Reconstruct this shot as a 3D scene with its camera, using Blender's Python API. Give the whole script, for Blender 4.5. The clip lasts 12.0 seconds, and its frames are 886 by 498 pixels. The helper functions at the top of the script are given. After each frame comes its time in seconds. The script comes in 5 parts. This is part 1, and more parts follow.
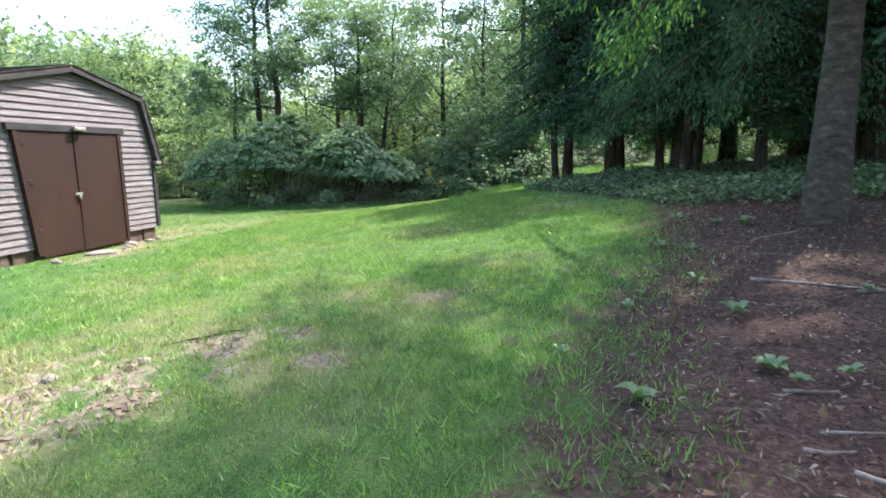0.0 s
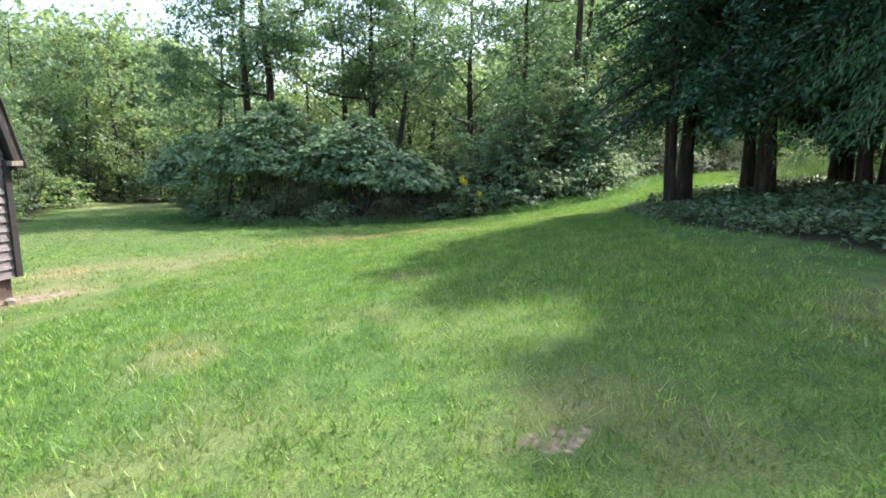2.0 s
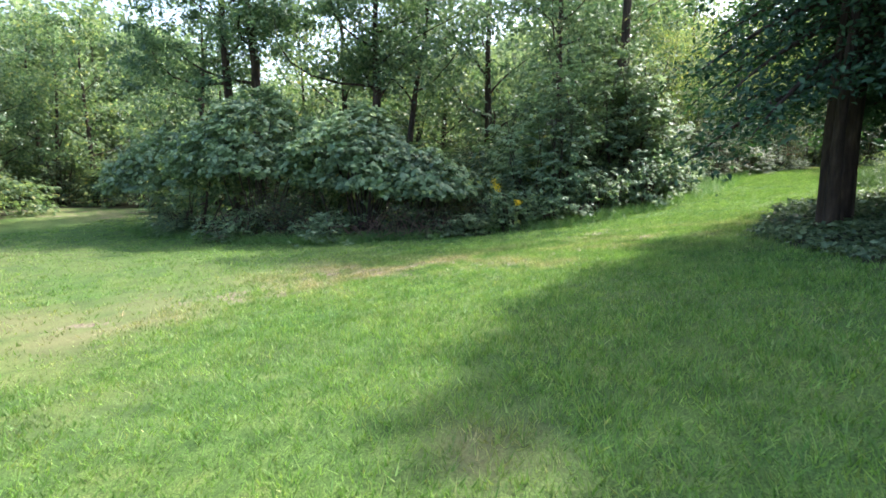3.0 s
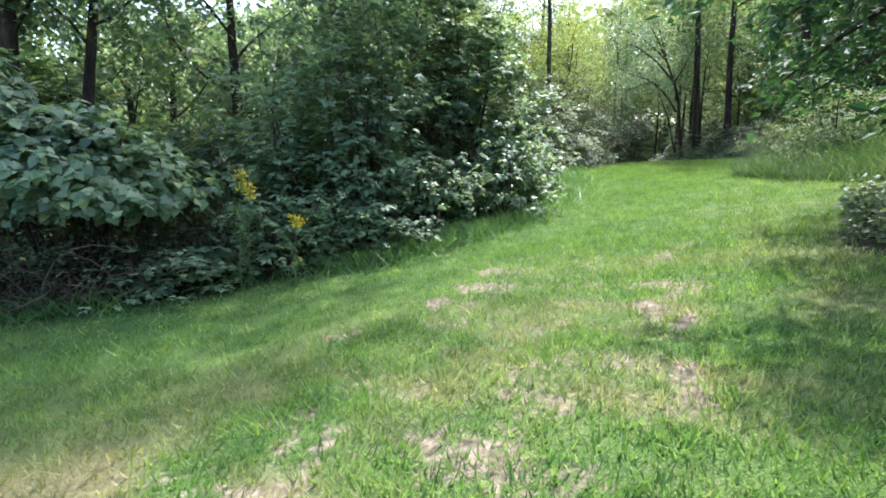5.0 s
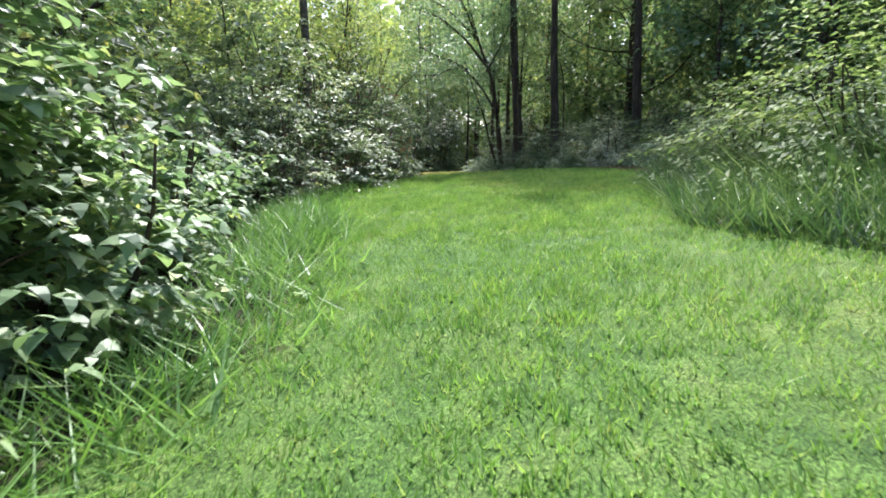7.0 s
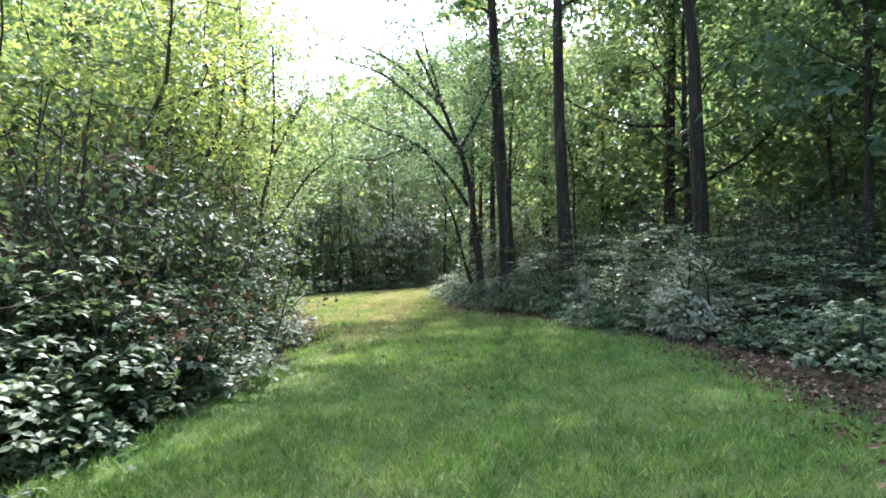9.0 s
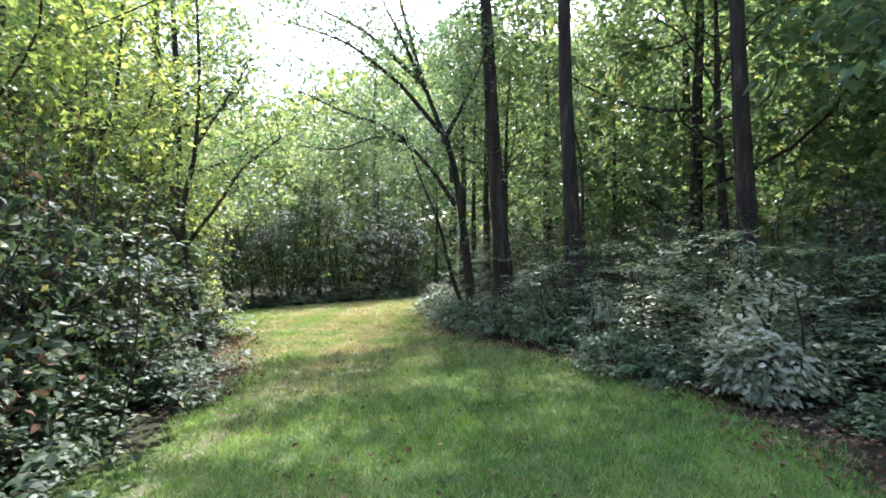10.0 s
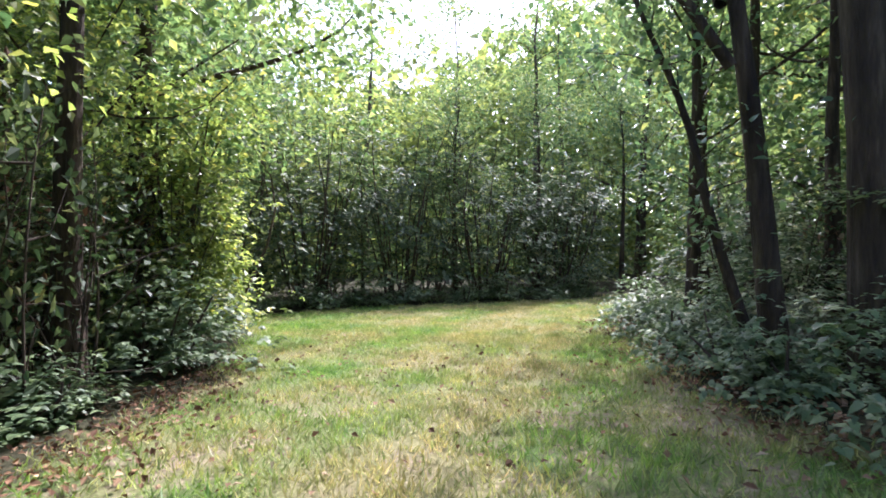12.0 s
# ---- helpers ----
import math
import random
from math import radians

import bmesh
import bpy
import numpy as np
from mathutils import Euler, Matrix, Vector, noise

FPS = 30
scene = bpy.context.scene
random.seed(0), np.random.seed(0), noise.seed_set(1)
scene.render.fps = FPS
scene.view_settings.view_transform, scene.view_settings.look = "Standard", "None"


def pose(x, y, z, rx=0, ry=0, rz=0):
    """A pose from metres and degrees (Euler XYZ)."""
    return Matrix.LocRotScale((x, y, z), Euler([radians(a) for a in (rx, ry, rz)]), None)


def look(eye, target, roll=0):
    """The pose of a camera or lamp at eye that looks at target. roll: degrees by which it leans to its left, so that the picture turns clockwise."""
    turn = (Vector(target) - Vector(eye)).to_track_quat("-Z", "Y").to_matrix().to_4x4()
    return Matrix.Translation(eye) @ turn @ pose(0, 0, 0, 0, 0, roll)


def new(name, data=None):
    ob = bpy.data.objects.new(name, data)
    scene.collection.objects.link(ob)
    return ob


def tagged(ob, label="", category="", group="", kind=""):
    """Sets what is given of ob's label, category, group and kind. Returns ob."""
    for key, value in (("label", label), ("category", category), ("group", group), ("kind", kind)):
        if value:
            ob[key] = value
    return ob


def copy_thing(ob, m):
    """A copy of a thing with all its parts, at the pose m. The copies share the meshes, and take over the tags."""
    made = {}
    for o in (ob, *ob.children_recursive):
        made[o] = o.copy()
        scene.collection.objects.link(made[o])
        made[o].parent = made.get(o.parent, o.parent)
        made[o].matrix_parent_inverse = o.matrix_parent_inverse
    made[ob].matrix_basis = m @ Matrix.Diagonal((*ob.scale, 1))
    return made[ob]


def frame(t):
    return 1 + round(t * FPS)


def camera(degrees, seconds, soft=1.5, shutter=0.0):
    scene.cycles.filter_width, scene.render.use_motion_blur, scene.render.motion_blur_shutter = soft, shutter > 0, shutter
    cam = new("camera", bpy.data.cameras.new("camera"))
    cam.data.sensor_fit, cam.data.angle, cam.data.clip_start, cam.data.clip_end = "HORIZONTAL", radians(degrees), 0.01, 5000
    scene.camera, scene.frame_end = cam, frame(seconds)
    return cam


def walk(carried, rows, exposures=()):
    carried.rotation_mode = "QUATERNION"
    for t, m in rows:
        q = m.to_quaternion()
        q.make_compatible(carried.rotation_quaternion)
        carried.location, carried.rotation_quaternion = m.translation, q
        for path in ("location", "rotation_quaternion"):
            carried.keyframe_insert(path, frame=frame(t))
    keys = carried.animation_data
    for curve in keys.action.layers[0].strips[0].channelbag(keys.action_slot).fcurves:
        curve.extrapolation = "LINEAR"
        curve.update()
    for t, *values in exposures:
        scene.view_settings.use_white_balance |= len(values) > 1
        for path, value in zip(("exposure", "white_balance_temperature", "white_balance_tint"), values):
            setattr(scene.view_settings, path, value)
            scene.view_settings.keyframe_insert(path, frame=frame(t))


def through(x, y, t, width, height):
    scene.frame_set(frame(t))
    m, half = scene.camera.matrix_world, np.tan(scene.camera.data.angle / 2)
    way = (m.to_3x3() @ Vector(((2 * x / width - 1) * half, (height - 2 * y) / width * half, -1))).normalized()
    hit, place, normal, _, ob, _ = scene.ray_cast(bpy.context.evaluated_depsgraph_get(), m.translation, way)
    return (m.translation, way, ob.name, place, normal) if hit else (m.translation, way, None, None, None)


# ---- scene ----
cam = camera(76.7, 12.0, soft=1.7, shutter=0.05)
PATH = [
    (0, (-0.084, 0.056, 1.113), (-0.044, 2.028, 0.78), -0.7),
    (0.5, (-0.089, 1.086, 1.127), (-0.056, 3.058, 0.796), -0.4),
    (1, (-0.322, 1.932, 1.137), (-0.291, 3.904, 0.805), -0.1),
    (1.5, (-0.531, 3.285, 1.148), (-0.504, 5.257, 0.817), 0.1),
    (2, (-0.773, 4.723, 1.133), (-0.752, 6.696, 0.805), 0.3),
    (2.5, (-1.049, 6.172, 1.11), (-1.042, 8.144, 0.775), 0.2),
    (2.7, (-1.144, 6.792, 1.136), (-1.136, 8.764, 0.799), 0.1),
    (4.3, (-1.264, 11.495, 1.056), (-1.083, 13.462, 0.743), 0.4),
    (4.5, (-1.141, 11.987, 1.015), (-0.773, 13.927, 0.699), 0.1),
    (5, (-0.559, 13.084, 0.794), (0.241, 14.888, 0.473), 0.2),
    (5.5, (0.282, 14.354, 0.698), (1.238, 16.08, 0.371), -0.2),
    (6, (1.482, 15.5, 0.667), (2.533, 17.173, 0.358), 0.1),
    (6.5, (2.491, 16.467, 0.773), (3.774, 17.971, 0.464), -0.2),
    (6.7, (2.948, 16.937, 0.814), (4.265, 18.411, 0.505), -0.3),
    (8.3, (6.919, 20.853, 1.389), (8.267, 22.299, 1.09), 0.2),
    (8.5, (7.358, 21.099, 1.436), (8.708, 22.544, 1.138), 0.2),
    (8.6, (7.562, 21.2, 1.468), (8.913, 22.646, 1.176), 0.0),
    (8.7, (7.766, 21.302, 1.5), (9.123, 22.754, 1.277), 0.0),
    (8.8, (7.971, 21.403, 1.532), (9.333, 22.862, 1.406), 0.0),
    (8.9, (8.175, 21.505, 1.564), (9.54, 22.966, 1.533), 0.0),
    (9, (8.379, 21.606, 1.596), (9.742, 23.069, 1.611), -0.3),
    (9.5, (8.964, 21.997, 1.654), (10.334, 23.454, 1.668), -0.2),
    (10, (9.84, 22.765, 1.725), (11.205, 24.227, 1.744), -0.4),
    (10.5, (10.878, 23.788, 1.776), (12.162, 25.321, 1.795), -0.3),
    (11, (11.728, 24.682, 1.6), (12.785, 26.38, 1.62), 0.1),
    (11.5, (12.241, 25.467, 1.434), (13.187, 27.228, 1.458), 0.4),
    (12, (12.979, 26.868, 1.338), (13.869, 28.659, 1.355), 0.3),
]
EXPOSURES = [(0.0, 2.04, 6100, 10), (1.0, 1.96, 6200, 11), (2.6, 1.92, 6250, 13), (4.3, 1.92, 5800, 15), (5.5, 1.88, 5900, 14), (6.0, 1.72, 5950, 12), (6.5, 1.92, 5950, 14), (6.7, 1.92, 5950, 14), (8.3, 2.12, 6250, 19), (9.0, 2.4, 5750, 22), (10.5, 2.26, 5800, 23), (12.0, 2.12, 5800, 24)]
walk(cam, [(t, look(eye, target, roll)) for t, eye, target, roll in PATH], EXPOSURES)

# ---- world, sun, exposure ----
SUN_AZ, SUN_EL = radians(46), radians(52)
world = bpy.data.worlds.new("sky")
scene.world = world
world.use_nodes = True
wn = world.node_tree.nodes
sky = wn.new("ShaderNodeTexSky")
sky.sky_type = "NISHITA"
sky.sun_disc = False
sky.sun_elevation, sky.sun_rotation = SUN_EL, SUN_AZ
sky.air_density, sky.dust_density, sky.ozone_density = 1.0, 3.0, 1.0
wn["Background"].inputs["Strength"].default_value = 0.15
world.node_tree.links.new(sky.outputs["Color"], wn["Background"].inputs["Color"])
sun = new("sun", bpy.data.lights.new("sun", "SUN"))
sun.data.energy, sun.data.angle, sun.data.color = 2.9, radians(1.0), (1.0, 0.95, 0.87)
to_sun = Vector((math.sin(SUN_AZ) * math.cos(SUN_EL), math.cos(SUN_AZ) * math.cos(SUN_EL), math.sin(SUN_EL)))
sun.matrix_world = look(to_sun * 60, (0, 0, 0))

TAU = 2 * math.pi


# ---- materials ----
def material(name):
    m = bpy.data.materials.new(name)
    m.use_nodes = True
    return m, m.node_tree.nodes, m.node_tree.links, m.node_tree.nodes["Principled BSDF"]


def ramp(nodes, links, source, stops):
    r = nodes.new("ShaderNodeValToRGB")
    r.color_ramp.elements.remove(r.color_ramp.elements[1])
    for i, (p, c) in enumerate(stops):
        e = r.color_ramp.elements[0] if i == 0 else r.color_ramp.elements.new(p)
        e.position, e.color = p, (*c, 1)
    links.new(source, r.inputs["Fac"])
    return r.outputs["Color"]


def noise_tex(nodes, links, scale, detail=4.0, stretch=(1, 1, 1), rough=0.6):
    tc = nodes.new("ShaderNodeTexCoord")
    mp = nodes.new("ShaderNodeMapping")
    mp.inputs["Scale"].default_value = stretch
    links.new(tc.outputs["Object"], mp.inputs["Vector"])
    n = nodes.new("ShaderNodeTexNoise")
    n.inputs["Scale"].default_value, n.inputs["Detail"].default_value, n.inputs["Roughness"].default_value = scale, detail, rough
    links.new(mp.outputs["Vector"], n.inputs["Vector"])
    return n.outputs["Fac"]


def mixc(nodes, links, fac, a, b, mode="MIX"):
    m = nodes.new("ShaderNodeMix")
    m.data_type, m.blend_type = "RGBA", mode
    for sock, v in ((m.inputs[0], fac), (m.inputs[6], a), (m.inputs[7], b)):
        if isinstance(v, (int, float)):
            sock.default_value = v
        elif isinstance(v, tuple):
            sock.default_value = (*v, 1)
        else:
            links.new(v, sock)
    return m.outputs[2]


def add_bump(nodes, links, bsdf, height, strength, dist=0.01):
    b = nodes.new("ShaderNodeBump")
    b.inputs["Strength"].default_value, b.inputs["Distance"].default_value = strength, dist
    links.new(height, b.inputs["Height"])
    links.new(b.outputs["Normal"], bsdf.inputs["Normal"])


def surface(name, stops, scale=6.0, stretch=(1, 1, 1), rough=0.8, bump=0.4, fine=40.0, metal=0.0, dist=0.01):
    """A grained solid: coarse stains and fine grain, with relief."""
    m, n, l, b = material(name)
    coarse = noise_tex(n, l, scale, 5, stretch)
    grain = noise_tex(n, l, fine, 3, stretch)
    col = ramp(n, l, coarse, stops)
    g = ramp(n, l, grain, [(0.25, (0.62, 0.62, 0.62)), (0.75, (1.25, 1.25, 1.25))])
    l.new(mixc(n, l, 1.0, col, g, "MULTIPLY"), b.inputs["Base Color"])
    b.inputs["Roughness"].default_value, b.inputs["Metallic"].default_value = rough, metal
    add_bump(n, l, b, grain, bump, dist)
    return m


def leaf_material(name, stops, glow, through=0.35, rough=0.42, spec=0.5):
    """A leaf: each leaf has its own tint; light comes through it."""
    m, n, l, b = material(name)
    geo = n.new("ShaderNodeNewGeometry")
    col = ramp(n, l, geo.outputs["Random Per Island"], stops)
    patch = ramp(n, l, noise_tex(n, l, 0.9, 3), [(0.3, (0.7, 0.74, 0.75)), (0.7, (1.25, 1.2, 1.0))])
    col = mixc(n, l, 1.0, col, patch, "MULTIPLY")
    l.new(col, b.inputs["Base Color"])
    b.inputs["Roughness"].default_value = rough
    b.inputs["Specular IOR Level"].default_value = spec
    t = n.new("ShaderNodeBsdfTranslucent")
    l.new(mixc(n, l, 1.0, col, glow, "MULTIPLY"), t.inputs["Color"])
    mix = n.new("ShaderNodeMixShader")
    mix.inputs[0].default_value = through
    l.new(b.outputs[0], mix.inputs[1])
    l.new(t.outputs[0], mix.inputs[2])
    l.new(mix.outputs[0], n["Material Output"].inputs["Surface"])
    return m


GLOW = (1.55, 1.6, 1.05)
VINE = leaf_material("vine_leaf", [(0.0, (0.09, 0.15, 0.088)), (0.5, (0.19, 0.285, 0.168)), (0.92, (0.3, 0.4, 0.23)), (1.0, (0.4, 0.44, 0.18))], GLOW, 0.36, 0.5, 0.42)
IVY = leaf_material("ivy_leaf", [(0.0, (0.058, 0.105, 0.056)), (0.5, (0.122, 0.185, 0.1)), (1.0, (0.22, 0.29, 0.165))], GLOW, 0.3, 0.5, 0.4)
WILD = leaf_material("wild_leaf", [(0.0, (0.08, 0.13, 0.05)), (0.6, (0.16, 0.23, 0.09)), (0.9, (0.26, 0.33, 0.17)), (1.0, (0.37, 0.4, 0.28))], GLOW, 0.35, 0.62, 0.28)
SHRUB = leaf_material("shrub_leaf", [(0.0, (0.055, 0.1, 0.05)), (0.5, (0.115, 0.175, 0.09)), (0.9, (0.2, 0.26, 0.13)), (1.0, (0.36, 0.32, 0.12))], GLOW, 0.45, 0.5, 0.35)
# Darker copy of the shrub leaf, with the bank's shade put into its colour.
SHADED = leaf_material("shaded_leaf", [(0.0, (0.035, 0.065, 0.035)), (0.5, (0.075, 0.115, 0.062)), (0.92, (0.14, 0.185, 0.11)), (1.0, (0.3, 0.29, 0.13))], GLOW, 0.3, 0.55, 0.3)
# Glossy leaf, paled so that the light on the shrubs sits in its colour.
GLINT = leaf_material("lit_glossy_leaf", [(0.0, (0.09, 0.135, 0.08)), (0.5, (0.19, 0.25, 0.155)), (0.9, (0.28, 0.335, 0.215)), (1.0, (0.4, 0.39, 0.22))], GLOW, 0.34, 0.44, 0.5)
# Pale leaf, whitened beyond its own tone: sunlight is put into the colour.
PALE = leaf_material("pale_leaf", [(0.0, (0.23, 0.25, 0.16)), (0.5, (0.42, 0.43, 0.31)), (1.0, (0.64, 0.63, 0.49))], (1.3, 1.35, 1.0), 0.3)
TREE = leaf_material("tree_leaf", [(0.0, (0.06, 0.12, 0.07)), (0.5, (0.125, 0.2, 0.12)), (1.0, (0.21, 0.29, 0.17))], GLOW, 0.44)
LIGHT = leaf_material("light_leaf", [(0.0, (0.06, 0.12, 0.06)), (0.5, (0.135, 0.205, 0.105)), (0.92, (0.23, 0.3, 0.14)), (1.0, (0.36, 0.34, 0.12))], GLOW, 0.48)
# Sunlit foliage: the light is put in as a yellower, brighter leaf colour.
SUNLIT = leaf_material("sunlit_leaf", [(0.0, (0.13, 0.19, 0.06)), (0.5, (0.24, 0.31, 0.1)), (0.92, (0.36, 0.4, 0.15)), (1.0, (0.5, 0.42, 0.12))], GLOW, 0.55)
# Sunlight put into the leaf colour: a yellower copy of FAR.
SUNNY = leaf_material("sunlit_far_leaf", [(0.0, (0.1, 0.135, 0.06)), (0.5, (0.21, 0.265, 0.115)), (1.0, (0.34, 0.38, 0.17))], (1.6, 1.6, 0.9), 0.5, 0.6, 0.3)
# Distance haze put into the leaf colour: paler and greyer.
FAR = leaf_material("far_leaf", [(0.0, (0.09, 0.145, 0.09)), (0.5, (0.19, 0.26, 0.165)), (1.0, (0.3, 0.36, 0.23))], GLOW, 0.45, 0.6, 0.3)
CEDAR = leaf_material("cedar_spray", [(0.0, (0.022, 0.056, 0.034)), (0.6, (0.048, 0.105, 0.062)), (1.0, (0.095, 0.17, 0.098))], (1.6, 1.8, 0.8), 0.22, 0.6, 0.25)
SPRUCE = leaf_material("spruce_spray", [(0.0, (0.038, 0.088, 0.043)), (0.6, (0.072, 0.15, 0.07)), (1.0, (0.13, 0.23, 0.105))], (1.7, 1.9, 0.8), 0.2, 0.5, 0.3)
def blade_material():
    """Mown grass: fresh green blades that turn to straw where the turf is dry, or where sunlight is painted."""
    m, n, l, b = material("grass_blade")
    geo = n.new("ShaderNodeNewGeometry")
    green = ramp(n, l, geo.outputs["Random Per Island"], [(0.0, (0.082, 0.185, 0.036)), (0.55, (0.155, 0.31, 0.058)), (1.0, (0.24, 0.39, 0.1))])
    straw = ramp(n, l, geo.outputs["Random Per Island"], [(0.0, (0.22, 0.22, 0.09)), (0.6, (0.38, 0.34, 0.18)), (1.0, (0.55, 0.47, 0.3))])
    a = n.new("ShaderNodeAttribute")
    a.attribute_name = "dry"
    col = mixc(n, l, a.outputs["Fac"], green, straw)
    clump = ramp(n, l, noise_tex(n, l, 3.5, 5), [(0.3, (0.65, 0.72, 0.72)), (0.5, (1.0, 1.0, 1.0)), (0.7, (1.4, 1.25, 1.2))])
    col = mixc(n, l, 1.0, col, clump, "MULTIPLY")
    tufts = ramp(n, l, noise_tex(n, l, 15, 3), [(0.32, (0.74, 0.76, 0.78)), (0.5, (1.0, 1.0, 1.0)), (0.68, (1.28, 1.22, 1.2))])
    col = mixc(n, l, 1.0, col, tufts, "MULTIPLY")
    l.new(col, b.inputs["Base Color"])
    b.inputs["Roughness"].default_value = 0.5
    b.inputs["Specular IOR Level"].default_value = 0.35
    t = n.new("ShaderNodeBsdfTranslucent")
    l.new(mixc(n, l, 1.0, col, (1.4, 1.35, 0.9), "MULTIPLY"), t.inputs["Color"])
    mix = n.new("ShaderNodeMixShader")
    mix.inputs[0].default_value = 0.35
    l.new(b.outputs[0], mix.inputs[1])
    l.new(t.outputs[0], mix.inputs[2])
    l.new(mix.outputs[0], n["Material Output"].inputs["Surface"])
    return m


BLADE = blade_material()
WEED = leaf_material("weed_blade", [(0.0, (0.045, 0.1, 0.035)), (0.6, (0.09, 0.165, 0.06)), (1.0, (0.2, 0.26, 0.13))], (1.4, 1.45, 0.9), 0.28)
LUSH = leaf_material("lush_blade", [(0.0, (0.07, 0.16, 0.045)), (0.6, (0.14, 0.27, 0.075)), (1.0, (0.24, 0.37, 0.14))], (1.4, 1.45, 0.9), 0.35)
DEAD = leaf_material("dry_leaf", [(0.0, (0.075, 0.042, 0.03)), (0.55, (0.18, 0.1, 0.068)), (0.9, (0.3, 0.2, 0.14)), (1.0, (0.45, 0.36, 0.28))], (1.2, 1.1, 0.9), 0.12, 0.8, 0.15)
GOLD = leaf_material("yellow_flower", [(0.0, (0.62, 0.5, 0.03)), (1.0, (0.85, 0.72, 0.06))], (1.3, 1.2, 0.8), 0.3)
BARK = surface("dark_bark", [(0.3, (0.022, 0.013, 0.008)), (0.55, (0.066, 0.044, 0.028)), (0.75, (0.16, 0.12, 0.082))], 11, (1, 1, 0.16), 0.95, 1.0, 34, dist=0.04)
BARK_PALE = surface("grey_bark", [(0.3, (0.04, 0.03, 0.02)), (0.55, (0.105, 0.082, 0.056)), (0.75, (0.22, 0.185, 0.14))], 9, (1, 1, 2.2), 0.9, 0.9, 45, dist=0.025)
TWIG = surface("twig", [(0.3, (0.035, 0.024, 0.017)), (0.7, (0.1, 0.072, 0.052))], 8, rough=0.9)
STICK = surface("fallen_stick", [(0.3, (0.15, 0.105, 0.08)), (0.7, (0.38, 0.3, 0.24))], 9, rough=0.9)
DEADWOOD = surface("dead_wood", [(0.3, (0.13, 0.075, 0.06)), (0.7, (0.32, 0.21, 0.17))], 6, rough=0.9)
SIDING = surface("weathered_siding", [(0.25, (0.13, 0.108, 0.11)), (0.5, (0.22, 0.186, 0.19)), (0.75, (0.34, 0.295, 0.3))], 3.0, (0.6, 0.6, 6), 0.85, 0.35, 30)
BROWN = surface("brown_paint", [(0.3, (0.026, 0.0085, 0.006)), (0.6, (0.038, 0.0125, 0.0085)), (0.8, (0.05, 0.018, 0.012))], 1.6, (1, 1, 0.5), 0.55, 0.12, 50)
TRIM = surface("dark_trim", [(0.3, (0.02, 0.016, 0.017)), (0.7, (0.045, 0.037, 0.039))], 5, (1, 1, 3), 0.75, 0.3, 40)
SHINGLE = surface("asphalt_shingle", [(0.3, (0.035, 0.027, 0.025)), (0.7, (0.11, 0.09, 0.08))], 7, rough=0.95, bump=0.6, fine=120)
CONCRETE = surface("old_block", [(0.3, (0.06, 0.038, 0.03)), (0.7, (0.17, 0.115, 0.095))], 6, rough=0.95, bump=0.6)
STONE = surface("pale_stone", [(0.3, (0.2, 0.155, 0.125)), (0.7, (0.38, 0.31, 0.26))], 5, rough=0.9, bump=0.6)
CHIP = leaf_material("wood_chip", [(0.0, (0.05, 0.03, 0.024)), (0.5, (0.13, 0.085, 0.068)), (0.88, (0.25, 0.18, 0.15)), (1.0, (0.5, 0.42, 0.36))], (1.0, 1.0, 1.0), 0.02, 0.85, 0.2)
CLOD = leaf_material("soil_clod", [(0.0, (0.1, 0.068, 0.052)), (0.5, (0.2, 0.145, 0.112)), (1.0, (0.36, 0.28, 0.22))], (1.0, 1.0, 1.0), 0.0, 0.95, 0.1)
PLANT = leaf_material("weed_leaf", [(0.0, (0.09, 0.16, 0.07)), (1.0, (0.17, 0.26, 0.13))], (1.5, 1.6, 0.8), 0.25)
METAL = surface("worn_steel", [(0.3, (0.35, 0.34, 0.32)), (0.7, (0.6, 0.59, 0.57))], 20, rough=0.4, metal=0.9, bump=0.1)


